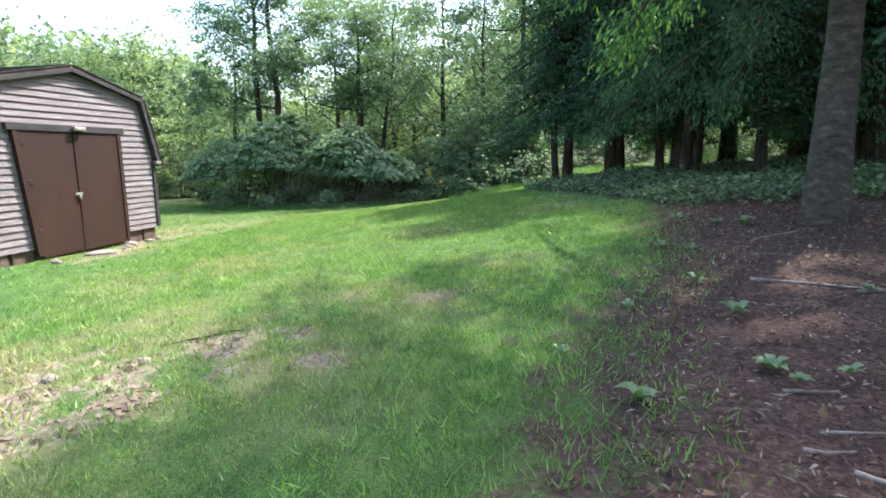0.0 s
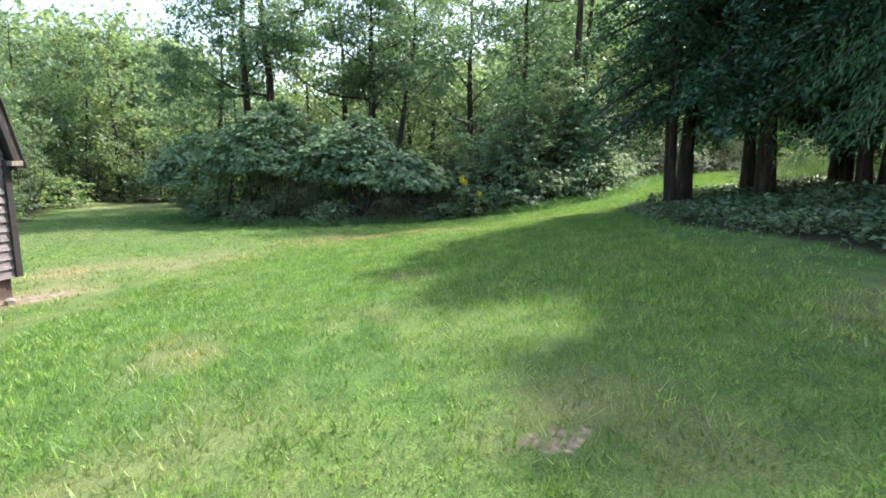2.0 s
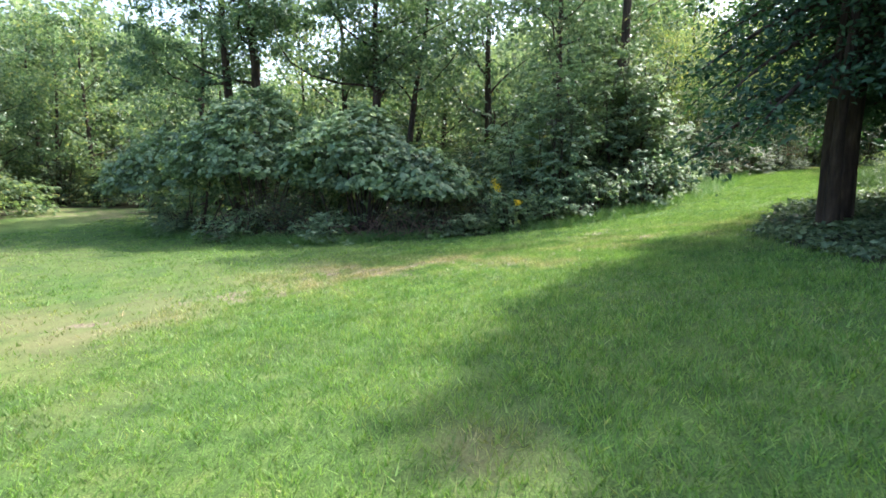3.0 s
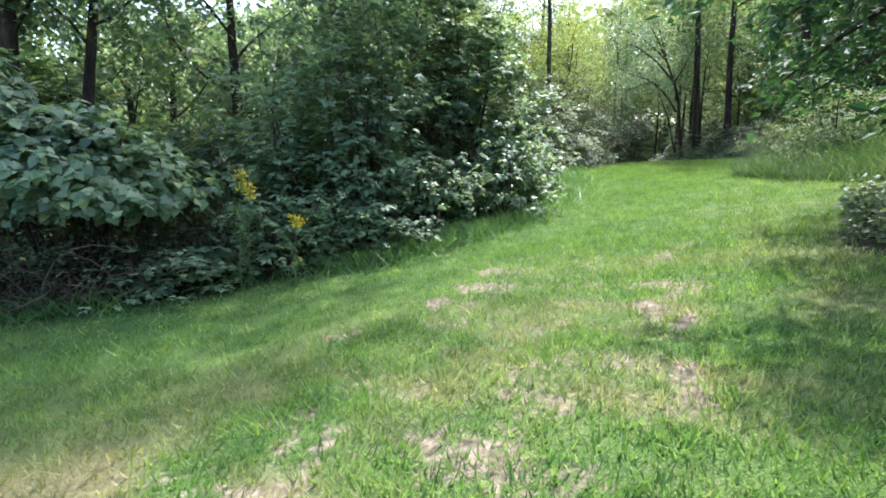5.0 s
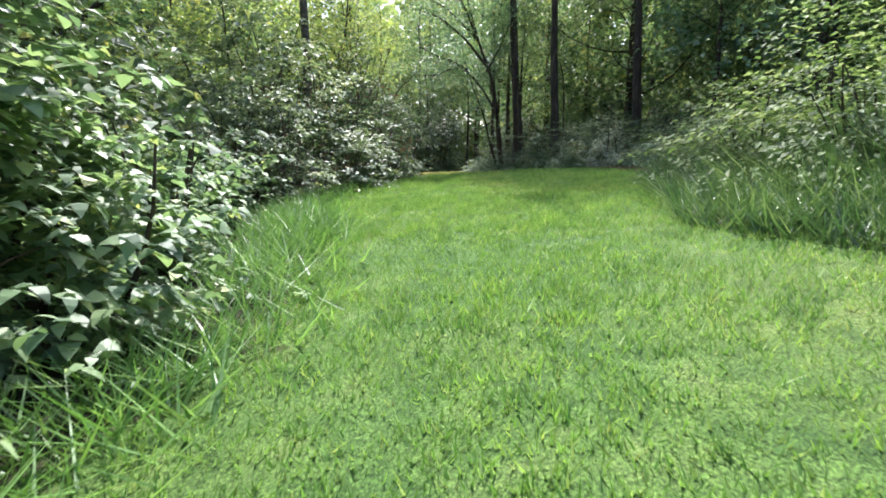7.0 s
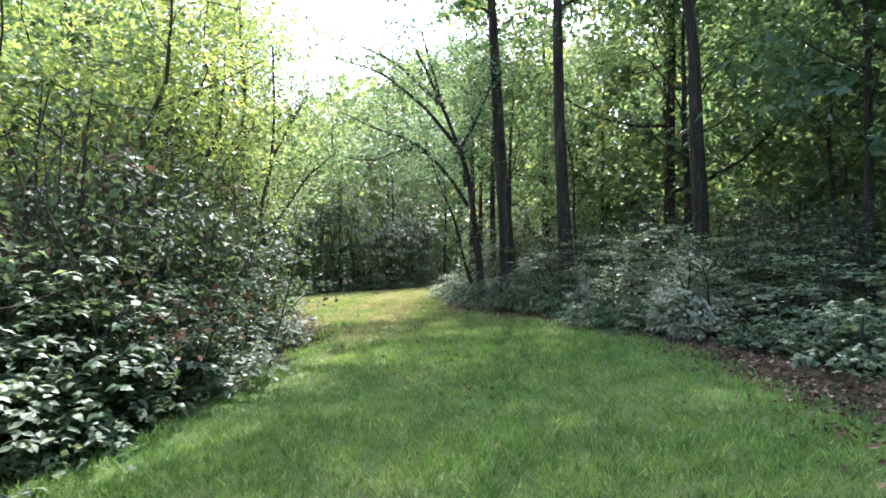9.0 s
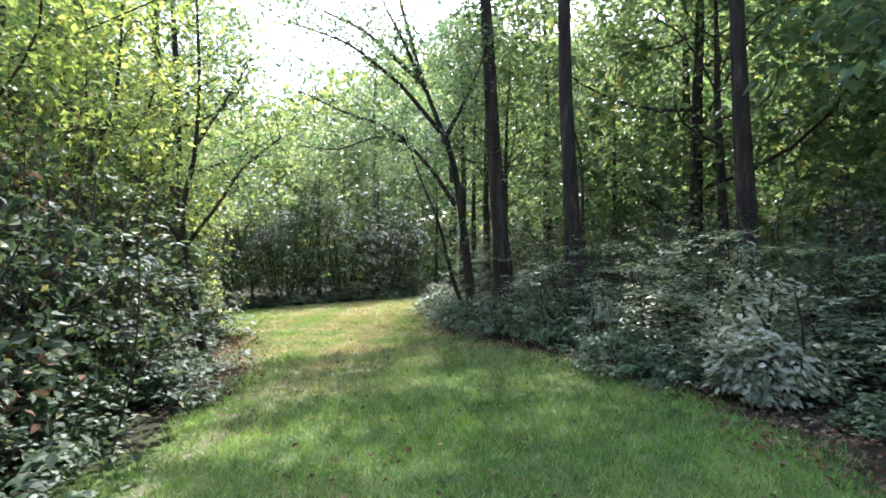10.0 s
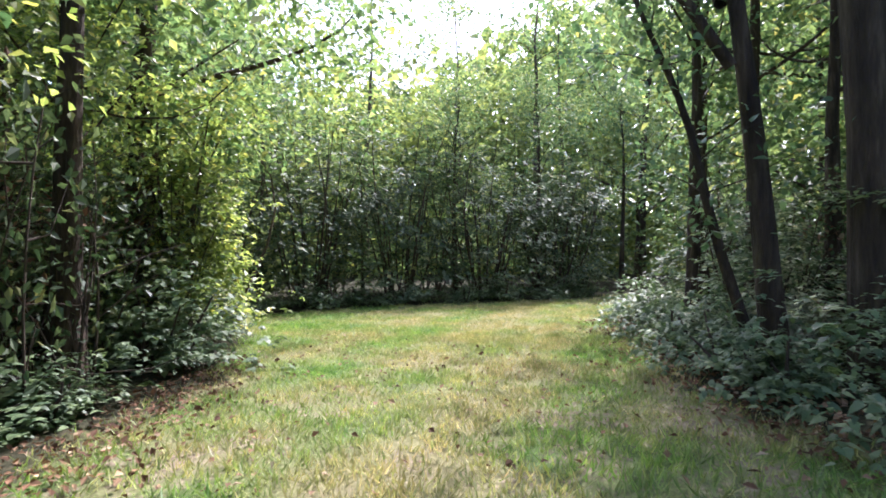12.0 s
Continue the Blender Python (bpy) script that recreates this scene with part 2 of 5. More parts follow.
def ground_material():
    """Turf, bare pale soil and dark mulch, laid out by the sheet's own attributes and broken by noise."""
    m, n, l, b = material("ground_soil")
    def attr(name):
        a = n.new("ShaderNodeAttribute")
        a.attribute_name = name
        return a.outputs["Fac"]
    def edge(value, grain, lo, hi):
        add = n.new("ShaderNodeMath")
        add.operation = "MULTIPLY_ADD"
        l.new(grain, add.inputs[0])
        add.inputs[1].default_value = 1.4
        l.new(value, add.inputs[2])
        mr = n.new("ShaderNodeMapRange")
        mr.interpolation_type = "SMOOTHSTEP"
        l.new(add.outputs[0], mr.inputs[0])
        mr.inputs[1].default_value, mr.inputs[2].default_value = lo, hi
        return mr.outputs[0]
    mid, fine, big = noise_tex(n, l, 5, 6), noise_tex(n, l, 60, 4), noise_tex(n, l, 0.6, 3)
    turf = ramp(n, l, mid, [(0.3, (0.035, 0.075, 0.02)), (0.55, (0.07, 0.125, 0.032)), (0.8, (0.12, 0.16, 0.055))])
    turf = mixc(n, l, 1.0, turf, ramp(n, l, noise_tex(n, l, 130, 4), [(0.35, (0.25, 0.3, 0.25)), (0.5, (1.0, 1.0, 1.0)), (0.68, (2.2, 2.1, 1.8))]), "MULTIPLY")
    turf = mixc(n, l, 1.0, turf, ramp(n, l, big, [(0.35, (0.85, 0.95, 0.9)), (0.65, (1.2, 1.08, 1.0))]), "MULTIPLY")
    turf = mixc(n, l, attr("dry"), turf, ramp(n, l, fine, [(0.3, (0.13, 0.115, 0.055)), (0.7, (0.28, 0.24, 0.13))]))
    soil = ramp(n, l, noise_tex(n, l, 22, 6), [(0.3, (0.095, 0.07, 0.05)), (0.5, (0.21, 0.168, 0.118)), (0.75, (0.4, 0.335, 0.24))])
    mulch = ramp(n, l, noise_tex(n, l, 48, 8, rough=0.78), [(0.32, (0.022, 0.013, 0.01)), (0.5, (0.07, 0.042, 0.033)), (0.68, (0.18, 0.115, 0.09))])
    c = mixc(n, l, edge(attr("bare"), noise_tex(n, l, 16, 6, rough=0.7), 1.0, 1.3), turf, soil)
    floor = ramp(n, l, noise_tex(n, l, 20, 7, rough=0.75), [(0.32, (0.014, 0.013, 0.008)), (0.52, (0.035, 0.036, 0.018)), (0.7, (0.075, 0.06, 0.036))])
    c = mixc(n, l, edge(attr("mulch"), mid, 1.0, 1.35), c, mixc(n, l, attr("wood"), mulch, floor))
    l.new(c, b.inputs["Base Color"])
    b.inputs["Roughness"].default_value = 0.95
    b.inputs["Specular IOR Level"].default_value = 0.15
    add_bump(n, l, b, noise_tex(n, l, 35, 6), 0.7, 0.02)
    return m


GROUND = ground_material()


# ---- mesh helpers ----
def flat_mesh(name, verts, faces, mat, smooth=False):
    """A mesh from arrays; every face has the same number of corners."""
    me = bpy.data.meshes.new(name)
    faces = np.asarray(faces, np.int32)
    k = faces.shape[1]
    me.vertices.add(len(verts))
    me.vertices.foreach_set("co", np.asarray(verts, np.float32).ravel())
    me.loops.add(faces.size)
    me.loops.foreach_set("vertex_index", faces.ravel())
    me.polygons.add(len(faces))
    me.polygons.foreach_set("loop_start", np.arange(0, faces.size, k, dtype=np.int32))
    me.polygons.foreach_set("use_smooth", np.full(len(faces), smooth))
    me.update(calc_edges=True)
    me.materials.append(mat)
    return me


def child(name, me, parent, label=""):
    ob = new(name, me)
    ob.parent = parent
    return tagged(ob, label)


def part(name, bm, mat, parent, label=""):
    me = bpy.data.meshes.new(name)
    bm.to_mesh(me)
    bm.free()
    me.materials.append(mat)
    return child(name, me, parent, label)


def thing(name, label, category, place, group="", kind=""):
    ob = new(name)
    ob.matrix_world = Matrix.Translation(place) if not isinstance(place, Matrix) else place
    ob.empty_display_size = 0.2
    return tagged(ob, label, category, group, kind)


def unit(a):
    return a / np.maximum(np.linalg.norm(a, axis=-1, keepdims=True), 1e-9)


def waves(p, seed, freq):
    """Smooth wandering values from about -1 to 1."""
    g = np.random.default_rng(seed)
    out = 0
    for i in range(5):
        k = g.normal(size=p.shape[-1]) * freq * (0.6 + 0.35 * i)
        out = out + np.sin(p @ k + g.uniform(0, TAU)) / (1 + 0.5 * i)
    return out / 2.2


def leaf_arrays(g, places, facing, size, slim=0.62, droop=0.25, fold=0.18, axis=None, rich=False):
    """Pointed, folded leaves: four corners and two triangles each, or rounder ones of six corners."""
    n = len(places)
    nor = unit(facing)
    a = g.normal(size=(n, 3)) if axis is None else axis + 0.35 * g.normal(size=(n, 3))
    a = unit(a - (a * nor).sum(1, keepdims=True) * nor)
    a[:, 2] -= droop
    a = unit(a)
    s = unit(np.cross(nor, a))
    nor = np.cross(a, s)
    L = (size * g.uniform(0.6, 1.35, n))[:, None]
    w = L * slim * 0.5
    if rich:
        one, two = places + 0.24 * L * a, places + 0.6 * L * a - 0.03 * L * nor
        v = np.stack([places, one + w * s + fold * w * nor, two + 0.7 * w * s + 0.6 * fold * w * nor, places + L * a - 0.14 * L * nor,
                      two - 0.7 * w * s + 0.6 * fold * w * nor, one - w * s + fold * w * nor], 1).reshape(-1, 3)
        base = np.arange(n)[:, None] * 6
        return v, np.concatenate([base + c for c in ((0, 5, 1), (1, 5, 4), (1, 4, 2), (2, 4, 3))], 1).reshape(-1, 3)
    mid = places + 0.42 * L * a
    v = np.stack([places, mid + w * s + fold * w * nor, places + L * a - 0.12 * L * nor, mid - w * s + fold * w * nor], 1).reshape(-1, 3)
    base = np.arange(n)[:, None] * 4
    f = np.concatenate([base + (0, 2, 1), base + (0, 3, 2)], 1).reshape(-1, 3)
    return v, f


def tube_arrays(points, radii, sides=7):
    p = np.asarray(points, float)
    r = np.asarray(radii, float)
    d = unit(np.gradient(p, axis=0))
    ref = np.array([0.31, 0.95, 0.05]) if abs(d[0][2]) > 0.7 else np.array([0.05, 0.1, 1.0])
    x = unit(np.cross(d, ref))
    y = np.cross(d, x)
    ang = np.arange(sides) * TAU / sides
    ring = np.cos(ang)[None, :, None] * x[:, None] + np.sin(ang)[None, :, None] * y[:, None]
    v = (p[:, None] + ring * r[:, None, None]).reshape(-1, 3)
    i, j = np.meshgrid(np.arange(len(p) - 1), np.arange(sides), indexing="ij")
    k = (j + 1) % sides
    f = np.stack([i * sides + j, i * sides + k, (i + 1) * sides + k, (i + 1) * sides + j], -1).reshape(-1, 4)
    return v, f


def join(chunks):
    v, f, o = [], [], 0
    for a, b in chunks:
        v.append(a)
        f.append(np.asarray(b) + o)
        o += len(a)
    return np.concatenate(v), np.concatenate(f)


def box_bm(x0, x1, y0, y1, z0, z1, bevel=0.0):
    bm = bmesh.new()
    bmesh.ops.create_cube(bm, size=1, matrix=Matrix.LocRotScale(((x0 + x1) / 2, (y0 + y1) / 2, (z0 + z1) / 2), None, (x1 - x0, y1 - y0, z1 - z0)))
    if bevel:
        bmesh.ops.bevel(bm, geom=bm.edges[:], offset=bevel, segments=2, affect="EDGES", profile=0.5)
    return bm


def prism_bm(outline, y0, y1):
    """An outline in x and z, drawn out along y."""
    bm = bmesh.new()
    a = [bm.verts.new((x, y0, z)) for x, z in outline]
    b = [bm.verts.new((x, y1, z)) for x, z in outline]
    bm.faces.new(a)
    bm.faces.new(b[::-1])
    for i in range(len(a)):
        j = (i + 1) % len(a)
        bm.faces.new((a[j], a[i], b[i], b[j]))
    bmesh.ops.recalc_face_normals(bm, faces=bm.faces)
    return bm


# ---- the lie of the land ----
def land(x, y):
    x, y = np.asarray(x, float), np.asarray(y, float)
    return (0.082 + 0.501 * np.tanh(x / 6) + 0.339 * np.tanh((x - 8) / 8) - 0.326 * np.tanh((y - 14) / 10)
            - 0.17 * np.exp(-((x - 0.5) ** 2 + (y - 17.5) ** 2) / 14) + 0.173 * np.exp(-((x - 3) ** 2 + (y - 10) ** 2) / 40)
            + 0.238 * np.exp(-((x - 10) ** 2 + (y - 23) ** 2) / 40) - 0.099 * np.tanh((y - 30) / 8))


LAWN = np.array([(0.2, -4), (0.2, 1.3), (0.55, 2.4), (1.0, 3.1), (1.6, 4.4), (2.3, 5.6), (2.6, 7.2), (2.3, 9), (2.0, 11), (2.1, 12.6), (2.4, 14), (3.4, 15.3),
                 (4.8, 16.3), (6.7, 16.8), (6.8, 18), (7.2, 19.2), (8.6, 20), (11, 21.5), (12.4, 22.9), (13.5, 24.1), (14.6, 26.2), (15.3, 28.3), (16.6, 30.4),
                 (18.2, 32.4), (22, 34), (27, 36), (26, 38), (20, 35), (16.5, 35.6), (14, 35.4), (13.6, 32), (12.3, 28.6), (10.9, 26.4), (9, 24.9), (7.6, 24.2)])
LAWN = np.concatenate([LAWN, [(6.3, 22.6), (5.4, 21), (4.4, 19.6), (3.3, 19), (2.2, 18.6), (1, 18.2), (-0.8, 18.3), (-3.3, 18.4), (-5.2, 19), (-8, 21), (-9.2, 22.5),
                              (-10.5, 26), (-12.5, 30.6), (-18, 30.6), (-13.1, 21.4), (-14, 10), (-20, -4)]])
WALK = np.array([(0, -1), (-0.3, 2), (-1.1, 7), (-1.2, 12), (0.3, 14.4), (2.9, 17), (7, 20.8), (9, 22), (11, 24), (13, 27), (15.5, 31), (17, 34)])
# worn spots in the turf: place, reach along and across, turn
WORN = [(-1.9, 2.6, 0.75, 0.55, 25), (-2.6, 2.3, 0.8, 0.7, 20), (-1.2, 3.05, 0.5, 0.2, 14), (-0.62, 2.62, 0.24, 0.07, 12), (-0.75, 3.3, 0.3, 0.07, 14), (-0.16, 3.57, 0.3, 0.16, 15), (-0.58, 3.8, 0.16, 0.07, 8), (-0.25, 4.02, 0.16, 0.07, 30), (0.2, 4.25, 0.2, 0.07, 10),
        (-4.85, 8.7, 0.4, 1.9, 10), (-5.0, 10.3, 0.5, 0.5, 0), (-0.3, 6.5, 0.2, 0.1, 0), (-1.01, 9.56, 0.12, 0.06, 0), (-1.24, 8.37, 0.16, 0.07, 30), (-2.25, 7.96, 0.2, 0.07, 10), (-2.6, 6.0, 0.5, 0.1, 10), (-4.3, 12.45, 0.4, 0.12, 10), (-5.5, 12.2, 0.5, 0.12, 0), (1.6, 7.2, 0.25, 0.12, 0),
        (-2.6, 14.5, 0.4, 0.12, 0), (-2.1, 14.5, 0.3, 0.1, 5), (-1.65, 14.5, 0.22, 0.08, 40), (-1.5, 14.74, 0.16, 0.1, 60), (-1.12, 14.66, 0.24, 0.1, 0), (-0.84, 14.46, 0.2, 0.1, 20), (-0.44, 14.64, 0.24, 0.1, 20), (0.08, 14.69, 0.2, 0.13, 70), (-0.12, 15.19, 0.2, 0.09, 20), (-1.03, 13.96, 0.15, 0.09, 40), (-0.33, 13.87, 0.2, 0.1, 20), (0.14, 13.46, 0.2, 0.09, 30),
        (0.84, 16.35, 0.24, 0.09, 50), (1.15, 16.56, 0.22, 0.1, 20), (1.7, 15.94, 0.26, 0.1, 10), (1.84, 15.55, 0.4, 0.3, -40), (1.58, 15.25, 0.28, 0.13, 60), (1.56, 14.97, 0.14, 0.07, 20), (0.9, 15.3, 0.16, 0.09, 0), (2.94, 16.28, 0.2, 0.08, 0), (2.49, 16.14, 0.26, 0.15, 20), (1.56, 16.99, 0.1, 0.05, 0), (0.95, 14.4, 0.2, 0.1, 60), (0.2, 16.2, 0.16, 0.08, 0)]
BALD = np.array([(-3.2, 13.4), (-1.4, 14.0), (0.0, 14.6), (1.2, 15.8), (1.9, 16.6)])


def dry_sun_tint(p):
    """How far the turf has turned to straw, or is yellowed by painted sunlight, from 0 to 1."""
    soft = np.zeros(len(p))
    for x, y, a, b, turn in WORN:
        soft = np.maximum(soft, np.exp(-((p[:, 0] - x) ** 2 + (p[:, 1] - y) ** 2) / (2.2 * a) ** 2))
    band = np.exp(-((p[:, 0] - 0.3 * (p[:, 1] - 14)) / 3.5) ** 2 - ((p[:, 1] - 14.8) / 1.8) ** 2)
    # The second term paints a yellowed pool of sunlight on the turf.
    path = 0.68 / (1 + np.exp(-(p[:, 1] - 27.2) * 1.6)) + 0.22 * np.exp(-((p[:, 0] - 7.8) ** 2 + (p[:, 1] - 22.8) ** 2) / 3)
    mottle = 0.5 + 0.6 * waves(p, 31, 3.2) + 0.5 * waves(p, 32, 8)
    lush = np.clip((line_far(p, LAWN[35:46]) - 1.3) / 1.6, 0.05, 1)
    return lush * np.clip((0.12 + 0.6 * soft + 0.34 * band + path) * mottle + 0.12 * waves(p, 33, 0.5), 0, 0.85)


def inside(p, poly):
    x, y = p[:, 0], p[:, 1]
    hit = np.zeros(len(p), bool)
    for (ax, ay), (bx, by) in zip(poly, np.roll(poly, -1, 0)):
        c = (ay > y) != (by > y)
        hit ^= c & (x < (bx - ax) * (y - ay) / (by - ay + 1e-12) + ax)
    return hit


def line_far(p, line, closed=False):
    best = np.full(len(p), 1e9)
    ends = np.roll(line, -1, 0) if closed else line[1:]
    for a, b in zip(line, ends):
        d = b - a
        t = np.clip(((p - a) @ d) / (d @ d), 0, 1)
        best = np.minimum(best, np.hypot(*(p - a - t[:, None] * d).T))
    return best


def lawn_depth(p):
    """Metres into the lawn; negative outside it."""
    p = np.asarray(p, float)
    wob = 0.12 * waves(p, 5, 2.2) + 0.06 * waves(p, 6, 6)
    return np.where(inside(p, LAWN), 1, -1) * line_far(p, LAWN, True) + wob


def worn(p):
    out = np.zeros(len(p))
    for x, y, a, b, turn in WORN:
        c, s = math.cos(radians(turn)), math.sin(radians(turn))
        dx, dy = p[:, 0] - x, p[:, 1] - y
        q = ((dx * c + dy * s) / a) ** 2 + ((dy * c - dx * s) / b) ** 2
        out = np.maximum(out, np.minimum(1, (1.7 if y < 3.1 else 0.92) * np.exp(-q)))
    out = np.maximum(out, 0.5 * np.exp(-(line_far(p, BALD) / 0.9) ** 2))
    out = np.maximum(out, 0.45 / (1 + np.exp(-(p[:, 1] - 25.0) * 1.2)) / (1 + np.exp((p[:, 1] - 30.5) * 1.5)))
    return np.clip(out * (0.72 + 0.5 * waves(p, 14, 5) + 0.6 * waves(p, 15, 14)), 0, 1)


def build_ground():
    near_x = np.concatenate([np.arange(-15, -3.2, 0.2), np.arange(-3.2, 2.6, 0.075), np.arange(2.6, 25, 0.2)])
    near_y = np.concatenate([np.arange(-4, 1, 0.2), np.arange(1, 4.5, 0.075), np.arange(4.5, 13.2, 0.2), np.arange(13.2, 16.4, 0.075), np.arange(16.4, 40, 0.2)])
    far = np.array([400, 200, 100, 60, 35, 20, 10, 5, 2.0, 0.8])
    xs = np.concatenate([-15 - far, near_x, 25 + far[::-1]])
    ys = np.concatenate([-4 - far, near_y, 40 + far[::-1]])
    X, Y = np.meshgrid(xs, ys, indexing="ij")
    p = np.stack([X.ravel(), Y.ravel()], 1)
    z = land(p[:, 0], p[:, 1]) + 0.012 * waves(p, 2, 3.5) + 0.006 * waves(p, 3, 11)
    depth = lawn_depth(p)
    bare = worn(p)
    mulch = np.clip(0.5 - depth * np.where((p[:, 0] > -0.5) & (p[:, 1] < 6.5), 0.7, 1.6), 0, 1)
    z = z - 0.02 * bare
    n = len(ys)
    i, j = np.meshgrid(np.arange(len(xs) - 1), np.arange(n - 1), indexing="ij")
    a = (i * n + j).ravel()
    me = flat_mesh("ground", np.column_stack([p, z]), np.stack([a, a + n, a + n + 1, a + 1], 1), GROUND, True)
    for key, v in (("bare", bare), ("mulch", mulch), ("dry", dry_sun_tint(p)), ("wood", np.clip((p[:, 1] - 5.5) / 2, 0, 1))):
        me.attributes.new(key, "FLOAT", "POINT").data.foreach_set("value", v.astype(np.float32))
    tagged(new("ground", me), "sloping mown lawn with bare soil patches and a brown mulch bed", "ground", kind="structure")


build_ground()


def z_at(x, y):
    return float(land(x, y))


# ---- plants ----
def ovoid_foliage(g, n, rx, ry, h, size, seed, clumps=260, foot=0.16, shell=0.4, up=1.2, slim=0.62, droop=0.18, low=0.0, spread=0.12, rough_out=0.4, out=0.4, loose=0.42, rich=False, flat=0.45, star=1):
    """Leaves gathered in sprays over a lumpy mound that stands on z = 0."""
    d = unit(g.normal(size=(clumps, 3)))
    d[:, 2] = np.abs(d[:, 2]) * 1.1 - 0.12
    d = unit(d)
    r = g.uniform(shell, 1.0, clumps) ** 0.7 * (1 + rough_out * waves(d, seed, 2.6))
    c = d * r[:, None] * np.array([rx, ry, h * (1 - foot)]) + (0, 0, h * foot)
    which = g.integers(0, clumps, n)
    q = c[which] + g.normal(size=(n, 3)) * spread * np.array([1, 1, flat]) * g.uniform(0.5, 1.5, clumps)[which][:, None]
    q[:, 2] = np.where(q[:, 2] < low + 0.03, low + 0.03 + g.uniform(0, 0.3, n) * h * 0.4, q[:, 2])
    face = out * d[which] + loose * g.normal(size=(n, 3)) + (0, 0, up)
    axis = unit(d[which] + (0, 0, 0.2))
    if star > 1:
        # leaves fan out in a flat whorl round each twig's end
        first = np.arange(n) // star * star
        turn = (np.arange(n) % star) * (TAU / star) + g.uniform(0, 0.5, n)
        q, face = q[first] + 0.012 * g.normal(size=(n, 3)), face[first] + 0.12 * g.normal(size=(n, 3))
        axis = np.column_stack([np.cos(turn), np.sin(turn), np.zeros(n)])
    return leaf_arrays(g, q, face, size, slim, droop, axis=axis, rich=rich)


def stems_for(g, parent, n, rx, ry, h, radius, mat, name="stem"):
    for _ in range(n):
        a, k = g.uniform(0, TAU), g.uniform(0.3, 0.95)
        top = np.array([rx * k * math.cos(a), ry * k * math.sin(a), h * g.uniform(0.55, 0.95)])
        foot = np.array([top[0] * 0.25, top[1] * 0.25, -0.06])
        mid = (foot + top) / 2 + g.normal(size=3) * 0.12 * h
        t = np.linspace(0, 1, 6)[:, None]
        pts = (1 - t) ** 2 * foot + 2 * t * (1 - t) * mid + t * t * top
        v, f = tube_arrays(pts, np.linspace(radius, radius * 0.25, 6), 5)
        child(name, flat_mesh(name, v, f, mat, True), parent)


def shrub(name, label, x, y, rx, ry, h, n, size, mat, seed, stems=7, group="", category="shrub", sink=0.0, **kw):
    g = np.random.default_rng(seed)
    ob = thing(name, label, category, (x, y, z_at(x, y) - 0.02 - sink), group)
    v, f = ovoid_foliage(g, n, rx, ry, h, size, seed, **kw)
    child("foliage", flat_mesh("foliage", v, f, mat), ob)
    stems_for(g, ob, stems, rx * 0.8, ry * 0.8, h, 0.022, TWIG)
    return ob


def tree(name, label, x, y, h, r, seed, crown_from=0.35, reach=2.6, limbs=9, leaves=9000, size=0.13, mat=TREE, bark=BARK, lean=(0, 0), rise=0.55,
         wobble=0.12, group="", spread=0.38, droop=0.3, slim=0.6, taper=0.35, sides=10):
    g = np.random.default_rng(seed)
    ob = thing(name, label, "tree", (x, y, z_at(x, y) - 0.08), group)
    m = 9
    t = np.linspace(0, 1, m)
    bend = np.cumsum(g.normal(size=(m, 2)) * wobble * h / 12, axis=0)
    bend -= bend[0]
    pts = np.column_stack([lean[0] * t * h + bend[:, 0] * t, lean[1] * t * h + bend[:, 1] * t, t * h])
    rad = r * (1 - (1 - taper * 0.3) * t ** 0.9)
    rad[0] *= 1.35
    v, f = tube_arrays(pts, rad, sides)
    v = v + (unit(v) * (0.05 * r * waves(v, seed, 9))[:, None])
    child("trunk", flat_mesh("trunk", v, f, bark, True), ob)
    clumps, dirs = [], []
    az = g.uniform(0, TAU)
    for i in range(limbs):
        k = crown_from + (0.97 - crown_from) * (i + g.uniform(0, 0.8)) / limbs
        start = np.array([np.interp(k, t, pts[:, c]) for c in range(3)])
        az += 2.4 + g.uniform(-0.4, 0.4)
        long = reach * (1.05 - 0.55 * ((k - crown_from) / (1 - crown_from)) ** 1.5) * g.uniform(0.75, 1.2)
        way = unit(np.array([math.cos(az), math.sin(az), rise * g.uniform(0.6, 1.4)]))
        s = np.linspace(0, 1, 6)[:, None]
        bow = g.normal(size=3) * 0.26 * long
        lp = start + way * long * s + bow * (s * (1 - s) * 2) + np.array([0, 0, 0.25 * long]) * s ** 2 * rise
        v, f = tube_arrays(lp, np.linspace(np.interp(k, t, rad) * 0.38, 0.006, 6), 6)
        child("limb", flat_mesh("limb", v, f, bark, True), ob)
        for u in np.linspace(0.35, 1, max(4, int(long * 4.5))):
            b = np.array([np.interp(u, s[:, 0], lp[:, c]) for c in range(3)])
            for _ in range(2):
                off = g.normal(size=3) * 0.3 * long * (1.1 - 0.5 * u) * np.array([1, 1, 0.6])
                clumps.append(b + off)
                dirs.append(unit(way + off))
    top = pts[-1]
    for _ in range(10):
        off = g.normal(size=3) * 0.5
        clumps.append(top + off)
        dirs.append(unit(off + (0, 0, 1)))
    clumps, dirs = np.array(clumps), np.array(dirs)
    w = g.integers(0, len(clumps), leaves * 3 // 2)
    mass = waves(clumps, seed + 900, 1.5)[w] + 0.35 * g.normal(size=len(w))
    w = w[np.argsort(-mass)[:leaves]]
    q = clumps[w] + g.normal(size=(leaves, 3)) * (0.72 * spread * g.uniform(0.5, 1.5, len(clumps))[w])[:, None] * np.array([1, 1, 0.5])
    v, f = leaf_arrays(g, q, 0.35 * dirs[w] + 0.5 * g.normal(size=(leaves, 3)) + (0, 0, 0.9), size, slim, droop)
    child("crown", flat_mesh("crown", v, f, mat), ob)
    return ob


